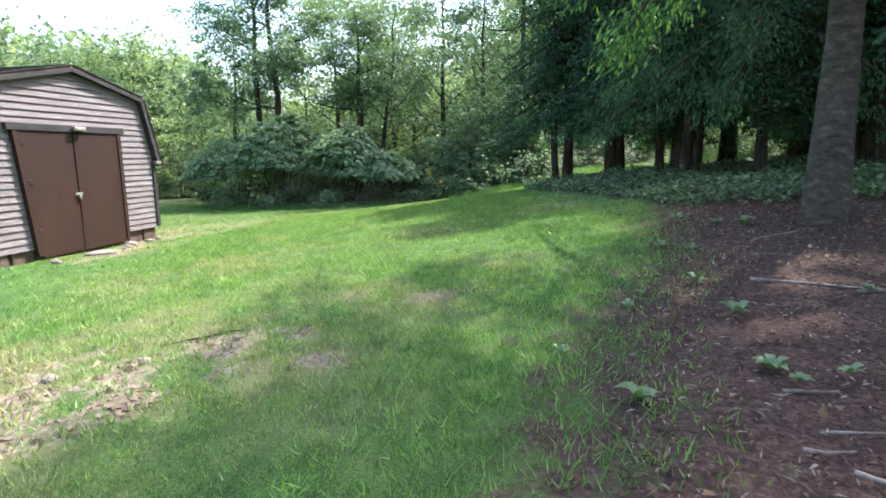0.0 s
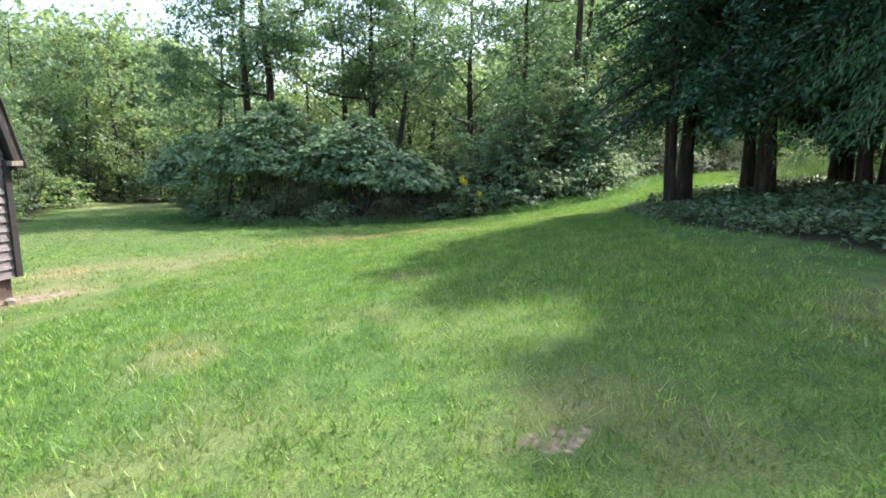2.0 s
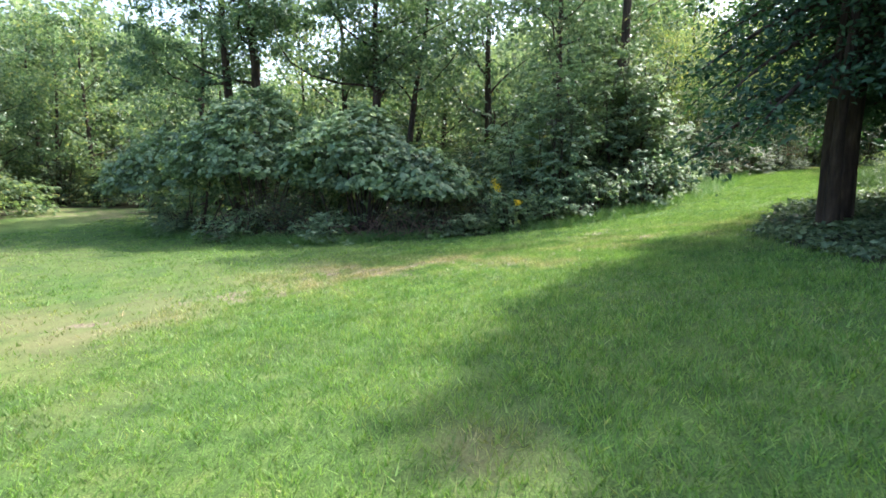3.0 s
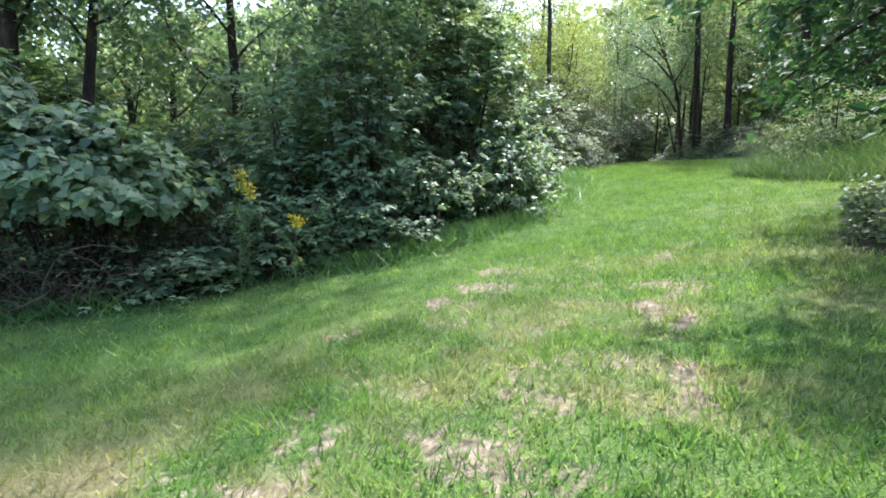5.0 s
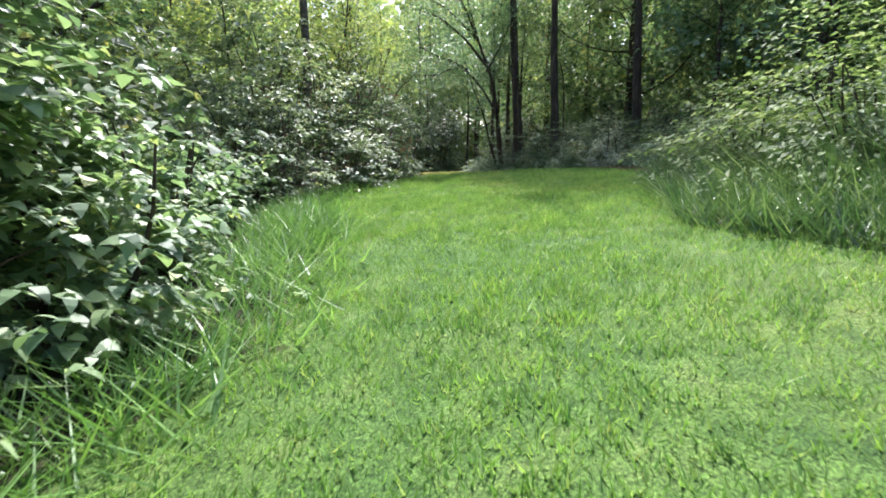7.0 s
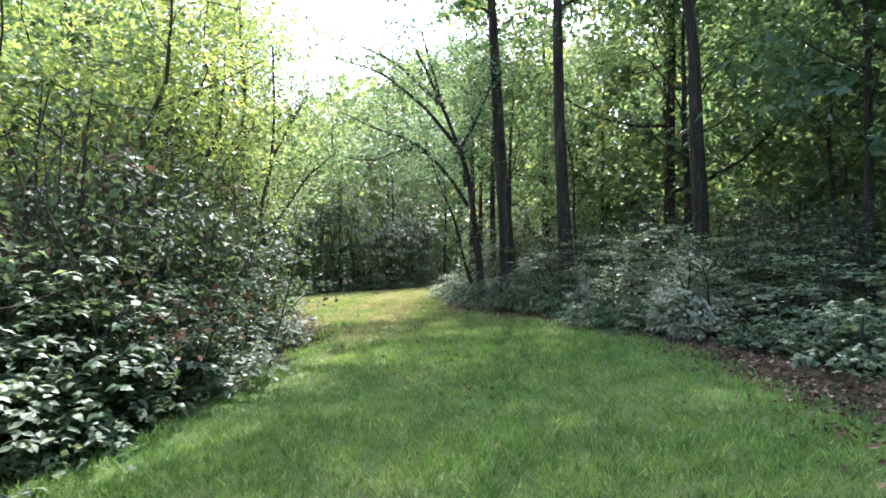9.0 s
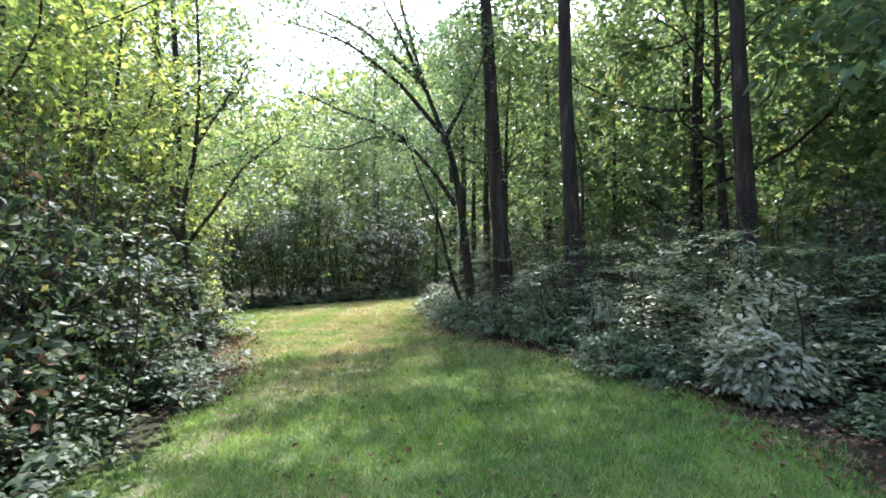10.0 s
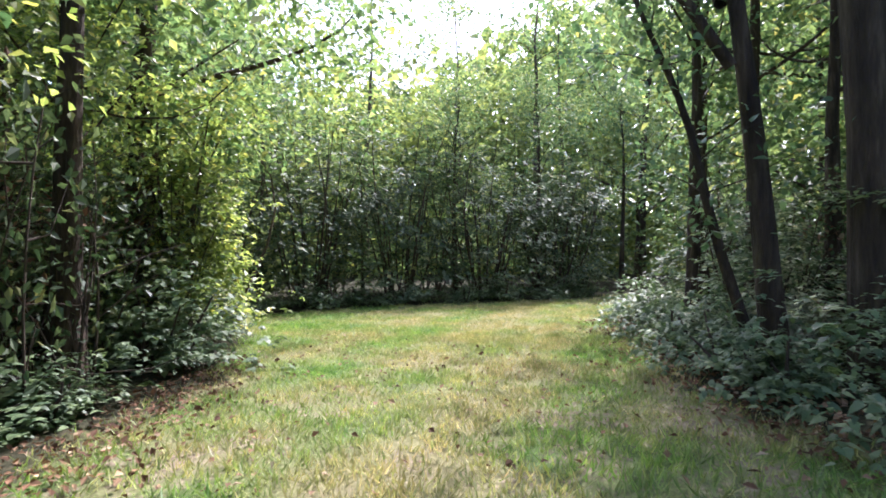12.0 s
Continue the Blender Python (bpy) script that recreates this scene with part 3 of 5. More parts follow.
def crooked(name, label, group, seed, mat, leaves, stem, r, boughs, size=0.065):
    """A small tree that follows given lines, with thin leaves along its boughs."""
    g = np.random.default_rng(seed)
    x, y = stem[0][:2]
    foot = np.array([x, y, z_at(x, y) - 0.05])
    ob = thing(name, label, "tree", foot, group)
    def smooth(line, n):
        line = np.array(line, float) - foot
        t = np.linspace(0, len(line) - 1, n)
        k = np.arange(len(line))
        p = np.column_stack([np.interp(t, k, line[:, c]) for c in range(3)])
        p[1:-1] = 0.25 * p[:-2] + 0.5 * p[1:-1] + 0.25 * p[2:]
        return p
    p = smooth([tuple(foot)] + stem[1:], 22)
    child("trunk", flat_mesh("trunk", *tube_arrays(p, np.linspace(r * 1.1, r * 0.25, 22), 9), BARK, True), ob)
    clumps = [q for q in p[14:]]
    for b in boughs:
        p = smooth(b, 16)
        child("limb", flat_mesh("limb", *tube_arrays(p, np.linspace(r * 0.5, 0.006, 16), 6), BARK, True), ob)
        for q in p[4:]:
            for _ in range(2):
                tip = q + g.normal(size=3) * 0.22 + (0, 0, 0.05)
                child("twig", flat_mesh("twig", *tube_arrays([q, (q + tip) / 2 + g.normal(size=3) * 0.03, tip], [0.006, 0.004, 0.002], 4), BARK, True), ob)
                clumps += [tip, tip]
    clumps = np.array(clumps)
    w = g.integers(0, len(clumps), leaves)
    q = clumps[w] + g.normal(size=(leaves, 3)) * 0.14
    child("crown", flat_mesh("crown", *leaf_arrays(g, q, 0.5 * g.normal(size=(leaves, 3)) + (0, 0, 1), size, 0.55, 0.3, rich=True), mat), ob)
    return ob


def conifer(name, label, x, y, h, r, seed, skirt, reach, mat, bark, leaves=20000, size=0.16, trunks=1, tiers=60, hang=0.45, slim=0.4, group="", fluff=False):
    """A conifer with drooping flat sprays along many branches."""
    g = np.random.default_rng(seed)
    ob = thing(name, label, "tree", (x, y, z_at(x, y) - 0.08), group)
    for i in range(trunks):
        a = g.uniform(0, TAU)
        off = np.array([math.cos(a), math.sin(a)]) * (0.0 if i == 0 else g.uniform(0.3, 0.5))
        t = np.linspace(0, 1, 8)
        hh = h * (0.95 if i == 0 else g.uniform(0.5, 0.7))
        pts = np.column_stack([off[0] * (1 + t) + 0.05 * np.sin(t * 5 + a), off[1] * (1 + t), t * hh])
        rad = r * (1 if i == 0 else 0.6) * (1 - 0.85 * t)
        rad[0] *= 1.3
        v, f = tube_arrays(pts, rad, 12)
        child("trunk", flat_mesh("trunk", v, f, bark, True), ob)
    clumps, dirs = [], []
    az = g.uniform(0, TAU)
    for i in range(tiers):
        k = (i + 0.5) / tiers
        z = skirt + (h - skirt) * k ** 0.95
        az += 2.4 + g.uniform(-0.3, 0.3)
        long = reach * (1 - k) ** 0.7 * g.uniform(0.75, 1.15) + 0.25
        way = np.array([math.cos(az), math.sin(az), 0.0])
        s = np.linspace(0, 1, 6)[:, None]
        lp = np.array([0, 0, z + 0.25 * long]) + way * long * s + np.array([0, 0, -hang * long]) * s ** 1.6 + g.normal(size=3) * 0.06 * s
        child("bough", flat_mesh("bough", *tube_arrays(lp, np.linspace(0.03 + 0.012 * long, 0.006, 6), 5), bark, True), ob)
        side = np.array([-way[1], way[0], 0])
        for u in np.linspace(0.25, 1, max(4, int(long * 7))):
            b = np.array([np.interp(u, s[:, 0], lp[:, c]) for c in range(3)])
            for q in (-1, 0, 1):
                clumps.append(b + side * q * 0.22 * long * (1.15 - u) + (0, 0, -0.05 * abs(q)) + g.normal(size=3) * 0.07 * hang * 2)
                dirs.append(way * 0.8 + side * q * 0.8 + (0, 0, 0.25 if fluff else -0.2 - hang))
    clumps, dirs = np.array(clumps), np.array(dirs)
    w = g.integers(0, len(clumps), leaves)
    q = clumps[w] + g.normal(size=(leaves, 3)) * np.array([0.1, 0.1, 0.08]) * (0.6 + 0.2 * reach)
    v, f = leaf_arrays(g, q, 0.6 * g.normal(size=(leaves, 3)) + (0, 0, 0.9) + 0.4 * dirs[w], size, slim, 0.05 if fluff else hang, 0.1, axis=dirs[w] + (0.6 if fluff else 0) * g.normal(size=(leaves, 3)))
    child("crown", flat_mesh("crown", v, f, mat), ob)
    return ob


def place_copy(ob, x, y, turn=0.0, size=1.0, tall=1.0, sink=0.08):
    return copy_thing(ob, Matrix.LocRotScale((x, y, z_at(x, y) - sink), Euler((0, 0, turn)), (size, size, size * tall)))


# ---- the shed ----
def build_shed():
    W, D = 3.4, 4.2
    # x runs along the front, y runs back, z from the sill
    m = Matrix.LocRotScale((-5.759, 7.166, -0.13), Euler((0, 0, math.atan2(0.983, 0.186))), None)
    shed = thing("shed", "weathered clapboard garden shed with gambrel roof and closed brown doors", "shed", m)
    e, sh, ap = 1.2, (0.3, 2.2), 2.52
    outline = [(0.02, 0), (W - 0.02, 0), (W - 0.02, e), (W - sh[0], sh[1]), (W / 2, ap), (sh[0], sh[1]), (0.02, e)]
    # walls: body behind the boards
    bm = prism_bm(outline, 0.03 - 0.0, 0.09)
    part("front_wall", bm, SIDING, shed)
    part("back_wall", prism_bm(outline, D - 0.06, D), SIDING, shed)
    for x0 in (0.02, W - 0.08):
        part("side_wall", box_bm(x0, x0 + 0.06, 0.09, D - 0.06, 0, e), SIDING, shed)
    def half_width(z):
        if z <= e:
            return 0.02
        if z <= sh[1]:
            return 0.02 + (sh[0] - 0.02) * (z - e) / (sh[1] - e)
        return sh[0] + (W / 2 - sh[0]) * (z - sh[1]) / (ap - sh[1])
    def sag(z):
        """The hinge side of the doors, which has racked over the years."""
        return 0.67 + 0.17 * (1.62 - z) / 1.76
    # clapboards: each board is tilted, its lower edge proud
    step, z = 0.096, 0.0
    while z < ap - 0.1:
        z1 = min(z + step + 0.012, ap - 0.03)
        a, b = half_width(z), half_width(z1)
        spans = [(a, b, sag(z) - 0.09, sag(z1) - 0.09), (2.565, 2.565, W - a, W - b)] if z < 1.68 else [(a, b, W - a, W - b)]
        for xa, xb, xc, xd in spans:
            bm = bmesh.new()
            vs = [bm.verts.new(p) for p in ((xa, 0.004, z), (xc, 0.004, z), (xd, 0.026, z1), (xb, 0.026, z1), (xa, 0.03, z), (xc, 0.03, z), (xd, 0.03, z1), (xb, 0.03, z1))]
            for q in ((0, 1, 2, 3), (7, 6, 5, 4), (4, 5, 1, 0), (5, 6, 2, 1), (6, 7, 3, 2), (7, 4, 0, 3)):
                bm.faces.new([vs[i] for i in q])
            part("clapboard", bm, SIDING, shed)
        z += step
    # doors and their trim
    for x0, x1 in ((0.67, 1.57), (1.585, 2.48)):
        foot = sag(-0.14) if x0 < 1 else x0
        d = part("door", prism_bm([(foot, -0.14), (x1, -0.14), (x1, 1.62), (x0, 1.62)], -0.035, 0.0), BROWN, shed, "plain brown painted door leaf")
        if x0 > 1:
            part("edge_batten", box_bm(x0 + 0.0, x0 + 0.05, -0.044, -0.0355, 0.3, 1.6, 0.003), BROWN, d)
    part("door_trim", prism_bm([(sag(-0.1) - 0.085, -0.1), (sag(-0.1) - 0.01, -0.1), (sag(1.63) - 0.01, 1.63), (sag(1.63) - 0.085, 1.63)], -0.05, 0.02), BROWN, shed)
    part("door_trim", box_bm(2.485, 2.56, -0.05, 0.02, -0.1, 1.63, 0.005), BROWN, shed)
    part("header_board", box_bm(0.5, 2.64, -0.055, 0.02, 1.635, 1.735, 0.006), TRIM, shed, "dark weathered header board")
    lamp = part("flood_lamp", box_bm(1.55, 1.77, -0.12, -0.056, 1.655, 1.715, 0.01), METAL, shed, "small grey wall lamp")
    part("lamp_glass", box_bm(1.58, 1.74, -0.126, -0.1205, 1.663, 1.7, 0.002), STONE, lamp)
    hasp = part("hasp", box_bm(1.5, 1.64, -0.05, -0.036, 0.7, 0.74, 0.004), METAL, shed, "worn steel hasp")
    part("padlock", box_bm(1.555, 1.6, -0.075, -0.051, 0.64, 0.7, 0.008), METAL, hasp)
    for z in (0.2, 0.9, 1.45):
        part("hinge", box_bm(sag(z) - 0.01, sag(z) + 0.07, -0.05, -0.0355, z, z + 0.07, 0.003), BROWN, shed)
    part("corner_board", box_bm(-0.015, 0.06, -0.015, 0.02, 0.0, e, 0.004), TRIM, shed)
    part("corner_board", box_bm(W - 0.06, W + 0.015, -0.015, 0.02, 0.0, e, 0.004), TRIM, shed)
    # roof slabs with rake boards; each side has a steep and a shallow slope
    for flip in (False, True):
        def fx(x):
            return W - x if flip else x
        eave, knee, ridge = (-0.08, e - 0.1), (sh[0] - 0.05, sh[1] + 0.04), (W / 2, ap + 0.05)
        for lo, hi in ((eave, knee), (knee, ridge)):
            dx, dz = hi[0] - lo[0], hi[1] - lo[1]
            L = math.hypot(dx, dz)
            nx, nz = -dz / L * 0.05, dx / L * 0.05
            slope = part("roof_slope", prism_bm([(fx(lo[0]), lo[1]), (fx(hi[0]), hi[1]), (fx(hi[0] + nx), hi[1] + nz), (fx(lo[0] + nx), lo[1] + nz)], -0.07, D + 0.12), SHINGLE, shed)
            rows = int(L / 0.14)
            for i in range(rows):
                s0, s1 = i / rows, (i + 1.15) / rows
                p0, p1 = (lo[0] + dx * s0, lo[1] + dz * s0), (lo[0] + dx * min(s1, 1), lo[1] + dz * min(s1, 1))
                k0, k1 = 1.36, 1.06
                part("shingle_course", prism_bm([(fx(p0[0] + nx), p0[1] + nz), (fx(p1[0] + nx), p1[1] + nz), (fx(p1[0] + nx * k1), p1[1] + nz * k1), (fx(p0[0] + nx * k0), p0[1] + nz * k0)], -0.085, D + 0.13), SHINGLE, slope)
            part("rake_board", prism_bm([(fx(lo[0] - nx * 0.9), lo[1] - nz * 0.9), (fx(hi[0] - nx * 0.9), hi[1] - nz * 0.9), (fx(hi[0]), hi[1]), (fx(lo[0]), lo[1])], -0.07, -0.035), TRIM, shed, "dark rake board")
        part("soffit_end", box_bm(*sorted((fx(-0.1), fx(0.03))), -0.08, 0.02, e - 0.06, e - 0.01, 0.004), STONE, shed)
    # blocks under the sill
    g = np.random.default_rng(3)
    for i in range(9):
        x0 = 0.05 + i * 0.37
        part("foundation_block", box_bm(x0, x0 + 0.3 + g.uniform(0, 0.05), 0.02 + g.uniform(0, 0.04), 0.2, -0.45, -0.003, 0.012), CONCRETE, shed)
    return shed


build_shed()

# ---- trees by name ----
conifer("spruce_tree", "tall spruce with grey ridged bark and drooping green boughs", 3.0, 4.42, 11, 0.135, 11, 2.2, 2.5, SPRUCE, BARK_PALE, 48000, 0.095, 1, 64, 0.5, 0.34)
CG = "cedars along the lawn"
cedar = conifer("cedar_tree", "dark green cedar with several trunks and hanging sprays", 3.35, 14.0, 7.6, 0.12, 21, 1.2, 1.85, CEDAR, BARK, 42000, 0.08, 3, 110, 0.42, 0.5, CG, True)
cedar2 = conifer("cedar_tree", "dark green cedar with a leaning second trunk", 4.04, 13.0, 8.0, 0.13, 22, 1.25, 1.8, CEDAR, BARK, 42000, 0.08, 2, 110, 0.42, 0.5, CG, True)
far_cedar = conifer("cedar_tree", "dark cedar standing deeper in the row", 6.6, 12.6, 9.5, 0.17, 23, 0.9, 1.9, CEDAR, BARK, 7500, 0.18, 2, 44, 0.42, 0.5, CG, True)
for i, (ob, x, y, k) in enumerate([(cedar2, 5.0, 15.2, 0.9), (cedar2, 5.2, 12.0, 1.12), (cedar2, 4.95, 11.2, 1.08), (cedar, 6.8, 8.0, 1.0), (far_cedar, 6.6, 15.0, 1.0), (far_cedar, 7.0, 9.2, 1.0), (far_cedar, 6.2, 5.4, 0.95), (far_cedar, 8.8, 13.6, 1.1), (far_cedar, 9.2, 10.8, 1.1), (far_cedar, 8.4, 6.6, 1.1)]):
    place_copy(ob, x, y, i * 1.9, k)

young = conifer("spruce_tree", "young spruce with low drooping green boughs beside the cedars", 5.1, 8.9, 5.6, 0.09, 24, 1.1, 2.0, SPRUCE, BARK, 32000, 0.085, 1, 60, 0.5, 0.2)
place_copy(young, 4.4, 9.9, 2.0, 0.9)
TB, OAK = "trees behind the thicket", "tall oak with dark bark and an open green crown"
tree("oak_tree", OAK, -7.0, 24.2, 12, 0.17, 31, 0.3, 3.0, 13, 19000, 0.12, spread=0.36, lean=(-0.07, 0.0), group=TB)
tree("oak_tree", "slim oak leaning away from its neighbour", -6.3, 24.0, 12, 0.19, 32, 0.32, 2.8, 12, 18000, 0.12, spread=0.36, lean=(-0.02, 0.02), group=TB)
tree("elm_tree", "forked elm with a wide, loose crown", -2.9, 23.6, 7.4, 0.2, 33, 0.4, 2.6, 13, 11000, 0.115, spread=0.36, lean=(-0.01, 0.0), group=TB)
tree("elm_tree", "slender elm with a crooked dark trunk", -2.3, 23.8, 7.6, 0.13, 34, 0.4, 2.3, 12, 11000, 0.115, spread=0.36, lean=(0.04, 0.0), wobble=0.3, group=TB)
tree("oak_tree", "dark oak trunk rising behind the tall shrubs", 3.5, 22.6, 11.5, 0.17, 35, 0.5, 2.9, 13, 12000, 0.12, spread=0.36, lean=(0.0, 0.02), group=TB)
tree("oak_tree", "dark oak trunk rising behind the tall shrubs", 2.2, 24.0, 8.0, 0.16, 36, 0.46, 2.3, 11, 8000, 0.12, spread=0.36, lean=(-0.02, 0.0), group=TB)
slim = tree("elm_tree", "pale slim tree with several upright stems", 8.6, 26.6, 8.5, 0.1, 37, 0.5, 1.8, 9, 3200, 0.1, LIGHT, BARK_PALE, lean=(0.03, 0.0), group=TB)
for i, (x, y, k) in enumerate([(20.5, 41.0, 1.0), (22.6, 40.2, 1.1), (18.4, 43.0, 1.15), (24.6, 41.5, 1.1)]):
    place_copy(slim, x, y, i * 2.3, k)
oak_far = tree("oak_tree", "distant oak in the wood behind the lawn", 0.6, 29.0, 11, 0.18, 38, 0.12, 3.2, 13, 4800, 0.2, TREE, group=TB, sides=7)
elm_far = tree("elm_tree", "distant elm in the wood behind the lawn", -4.6, 28.5, 10, 0.15, 39, 0.1, 3.0, 13, 4800, 0.2, LIGHT, group=TB, sides=7)
for i, (x, y, k) in enumerate([(4.8, 27.5, 1.0), (6.2, 31.0, 0.9), (-9.5, 27.5, 0.75), (-1, 33, 1.0), (4.5, 33, 1.0), (-7, 32, 0.8)]):
    place_copy((oak_far, elm_far)[i % 2], x, y, x * 3 + y, k)

# woodland trees along the grass path
WT = "woodland trees"
tree("ash_tree", "straight dark trunk with a high thin crown", 16.58, 28.54, 11.8, 0.15, 41, 0.42, 2.5, 13, 9000, 0.13, LIGHT, lean=(-0.035, 0.035), wobble=0.06, group=WT, spread=0.27)
crooked("crooked_tree", "slim crooked tree with arching boughs over the path", WT, 42, TREE, 8500,
        [(16.36, 29.0, 0.5), (16.31, 29.04, 0.93), (16.25, 29.07, 1.67), (16.17, 29.1, 2.35), (16.06, 29.15, 3.2), (15.65, 29.41, 4.4), (15.3, 29.6, 5.8)], 0.085,
        [[(16.09, 29.16, 2.5), (15.77, 29.35, 3.06), (15.4, 29.58, 3.52), (14.87, 29.67, 3.53), (14.33, 29.78, 3.25), (13.76, 29.89, 3.27)],
         [(15.4, 29.58, 3.52), (14.92, 29.64, 3.72), (14.47, 29.8, 3.83), (13.7, 30.0, 4.1)], [(16.3, 29.1, 0.6), (16.01, 29.22, 1.48), (15.88, 29.3, 2.2), (15.6, 29.5, 3.0), (15.5, 29.9, 4.2)],
         [(15.9, 29.25, 3.5), (16.2, 29.0, 4.2), (16.3, 28.6, 5.0)], [(15.7, 29.4, 4.3), (15.0, 29.2, 5.0), (14.4, 29.0, 5.4)], [(16.0, 29.2, 3.5), (15.2, 29.4, 4.3), (14.4, 29.6, 4.8), (13.4, 29.9, 5.0)], [(15.65, 29.4, 4.4), (14.9, 29.9, 5.2), (14.0, 30.4, 5.6)], [(16.05, 29.2, 2.9), (16.5, 29.7, 3.6), (16.8, 30.2, 4.0)]])
tree("ash_tree", "dark trunk leaning over the undergrowth", 17.1, 25.2, 11, 0.14, 43, 0.4, 2.6, 12, 6500, 0.12, TREE, lean=(0.07, 0.02), wobble=0.22, group=WT, spread=0.28)
tree("ash_tree", "thick dark trunk among the undergrowth", 16.4, 27.1, 13.5, 0.125, 44, 0.38, 2.9, 15, 10500, 0.13, LIGHT, lean=(-0.02, 0.02), wobble=0.22, group=WT, spread=0.27)
tree("ash_tree", "dark-stemmed tree with low leafy boughs beside the path", 12.75, 33.3, 9.0, 0.16, 53, 0.1, 2.0, 20, 15000, 0.09, LIGHT, group=WT, spread=0.34)
tree("ash_tree", "young ash shading the mouth of the clearing", 18.5, 31.4, 7, 0.09, 48, 0.35, 2.2, 10, 4500, 0.11, TREE, group=WT, spread=0.28)
ash_far = tree("ash_tree", "dark tree standing deeper in the wood", 19.5, 26.8, 10, 0.14, 47, 0.12, 2.8, 13, 4800, 0.19, SHRUB, group=WT, sides=7)
for i, (x, y, k) in enumerate([(21, 31, 0.9), (22, 28, 1.0), (18.8, 23, 0.95), (16.6, 21.2, 0.85), (14.6, 18.4, 0.7), (18, 18, 0.9), (21, 24, 0.95), (12.6, 16.4, 0.65), (19.5, 20, 1.0), (10.5, 34.5, 0.9), (8.0, 40.0, 0.95), (12.0, 39.5, 0.85), (27, 30, 0.9), (26, 26, 1.0), (24, 33, 0.75), (9.5, 38, 1.0), (22, 20.5, 1.0), (15.6, 15, 0.9), (13.2, 41.5, 1.0), (11, 44, 1.1), (7, 36, 1.0), (5, 37.5, 1.0), (12.6, 43.5, 1.0), (26.5, 40, 1.0), (29, 36, 1.0)]):
    place_copy((ash_far, elm_far, ash_far, oak_far)[i % 4], x, y, i * 1.3, k)
SG = "saplings along the path"
sap = tree("sapling", "thin sapling with light yellow-green leaves", 12.45, 30.9, 6.5, 0.1, 45, 0.42, 1.5, 12, 4200, 0.08, LIGHT, group=SG)
sap2 = tree("sapling", "bare-stemmed sapling with a sparse crown", 11.3, 31.4, 5.0, 0.05, 46, 0.3, 1.5, 8, 2400, 0.085, LIGHT, wobble=0.3, group=SG)
crooked("leaning_tree", "thin tree forking into three leaning stems", SG, 49, LIGHT, 2600,
        [(12.24, 29.22, 0.45), (12.15, 29.27, 0.77), (12.09, 29.3, 1.31), (12.01, 29.35, 1.81), (11.98, 29.36, 2.26), (12.1, 29.28, 2.8), (12.15, 29.24, 3.6), (12.1, 29.2, 4.6)], 0.05,
        [[(12.01, 29.35, 1.81), (11.73, 29.51, 2.37), (11.52, 29.64, 2.7), (11.2, 29.83, 3.11), (10.8, 30.0, 3.6)], [(12.03, 29.34, 1.85), (12.3, 29.16, 2.28), (12.54, 29.0, 2.74), (12.9, 28.8, 3.1)],
         [(12.0, 29.35, 2.2), (11.9, 29.9, 2.9), (11.9, 30.3, 3.6)], [(12.12, 29.26, 3.0), (12.6, 29.5, 3.7), (12.9, 29.6, 4.2)]])
sap3 = tree("sapling", "slim dark sapling in the undergrowth", 10.3, 33.2, 5.5, 0.06, 50, 0.2, 1.4, 12, 3600, 0.085, LIGHT, wobble=0.25, group=SG)
for i, (x, y, k) in enumerate([(10.9, 34.2, 0.8), (10.8, 31.2, 0.9), (11.8, 33.0, 1.1), (7.0, 25.8, 0.7), (12.8, 36.0, 0.85), (14.6, 38.0, 0.75), (16.6, 37.8, 0.7), (18.6, 37.6, 0.72), (20.6, 37.4, 0.75), (8.4, 31.2, 1.0),
                             (18.4, 30.6, 0.95), (17.9, 27.9, 0.9), (18.6, 26.0, 1.0), (18.2, 23.6, 0.9), (16.4, 23.0, 0.8), (19.8, 28.6, 1.0), (19.9, 32.4, 0.9), (15.2, 20.6, 0.8), (21.8, 33.6, 0.8), (17.6, 29.4, 0.75), (22.8, 37.0, 0.75)]):
    place_copy(sap2 if i in (3, 6, 11, 18) else sap3 if i in (0, 1, 2, 9, 13, 15) else sap, x, y, i * 2.1, k)
maple = tree("maple_sapling", "slender young maple with sunlit yellow-green leaves", 10.0, 27.9, 4.8, 0.05, 54, 0.28, 1.5, 14, 5600, 0.062, SUNLIT, wobble=0.3, group=SG, spread=0.3)
for i, (x, y, k) in enumerate([(11.0, 29.0, 0.95), (11.3, 30.4, 0.9), (8.6, 28.8, 1.1), (12.2, 31.8, 0.9), (6.6, 27.6, 1.0)]):
    place_copy(maple, x, y, i * 1.7, k)
# wood beyond the left lawn
for i in range(20):
    x, y = -25 + 1.15 * i + 1.2 * math.sin(i * 7.0), 34 + 3 * math.sin(i * 2.3) + (4 if i % 3 == 0 else 0)
    place_copy((elm_far, oak_far)[i % 2], x, y, i * 1.7, 0.74 + 0.12 * math.sin(i * 5) - (0.24 if -16 < x < -5 else 0))
for i, (x, y) in enumerate([(-17.5, 22.5), (-17, 26), (-19, 29), (-18, 16), (-20, 11)]):
    place_copy((elm_far, oak_far)[i % 2], x, y, i * 2.0, 0.5)

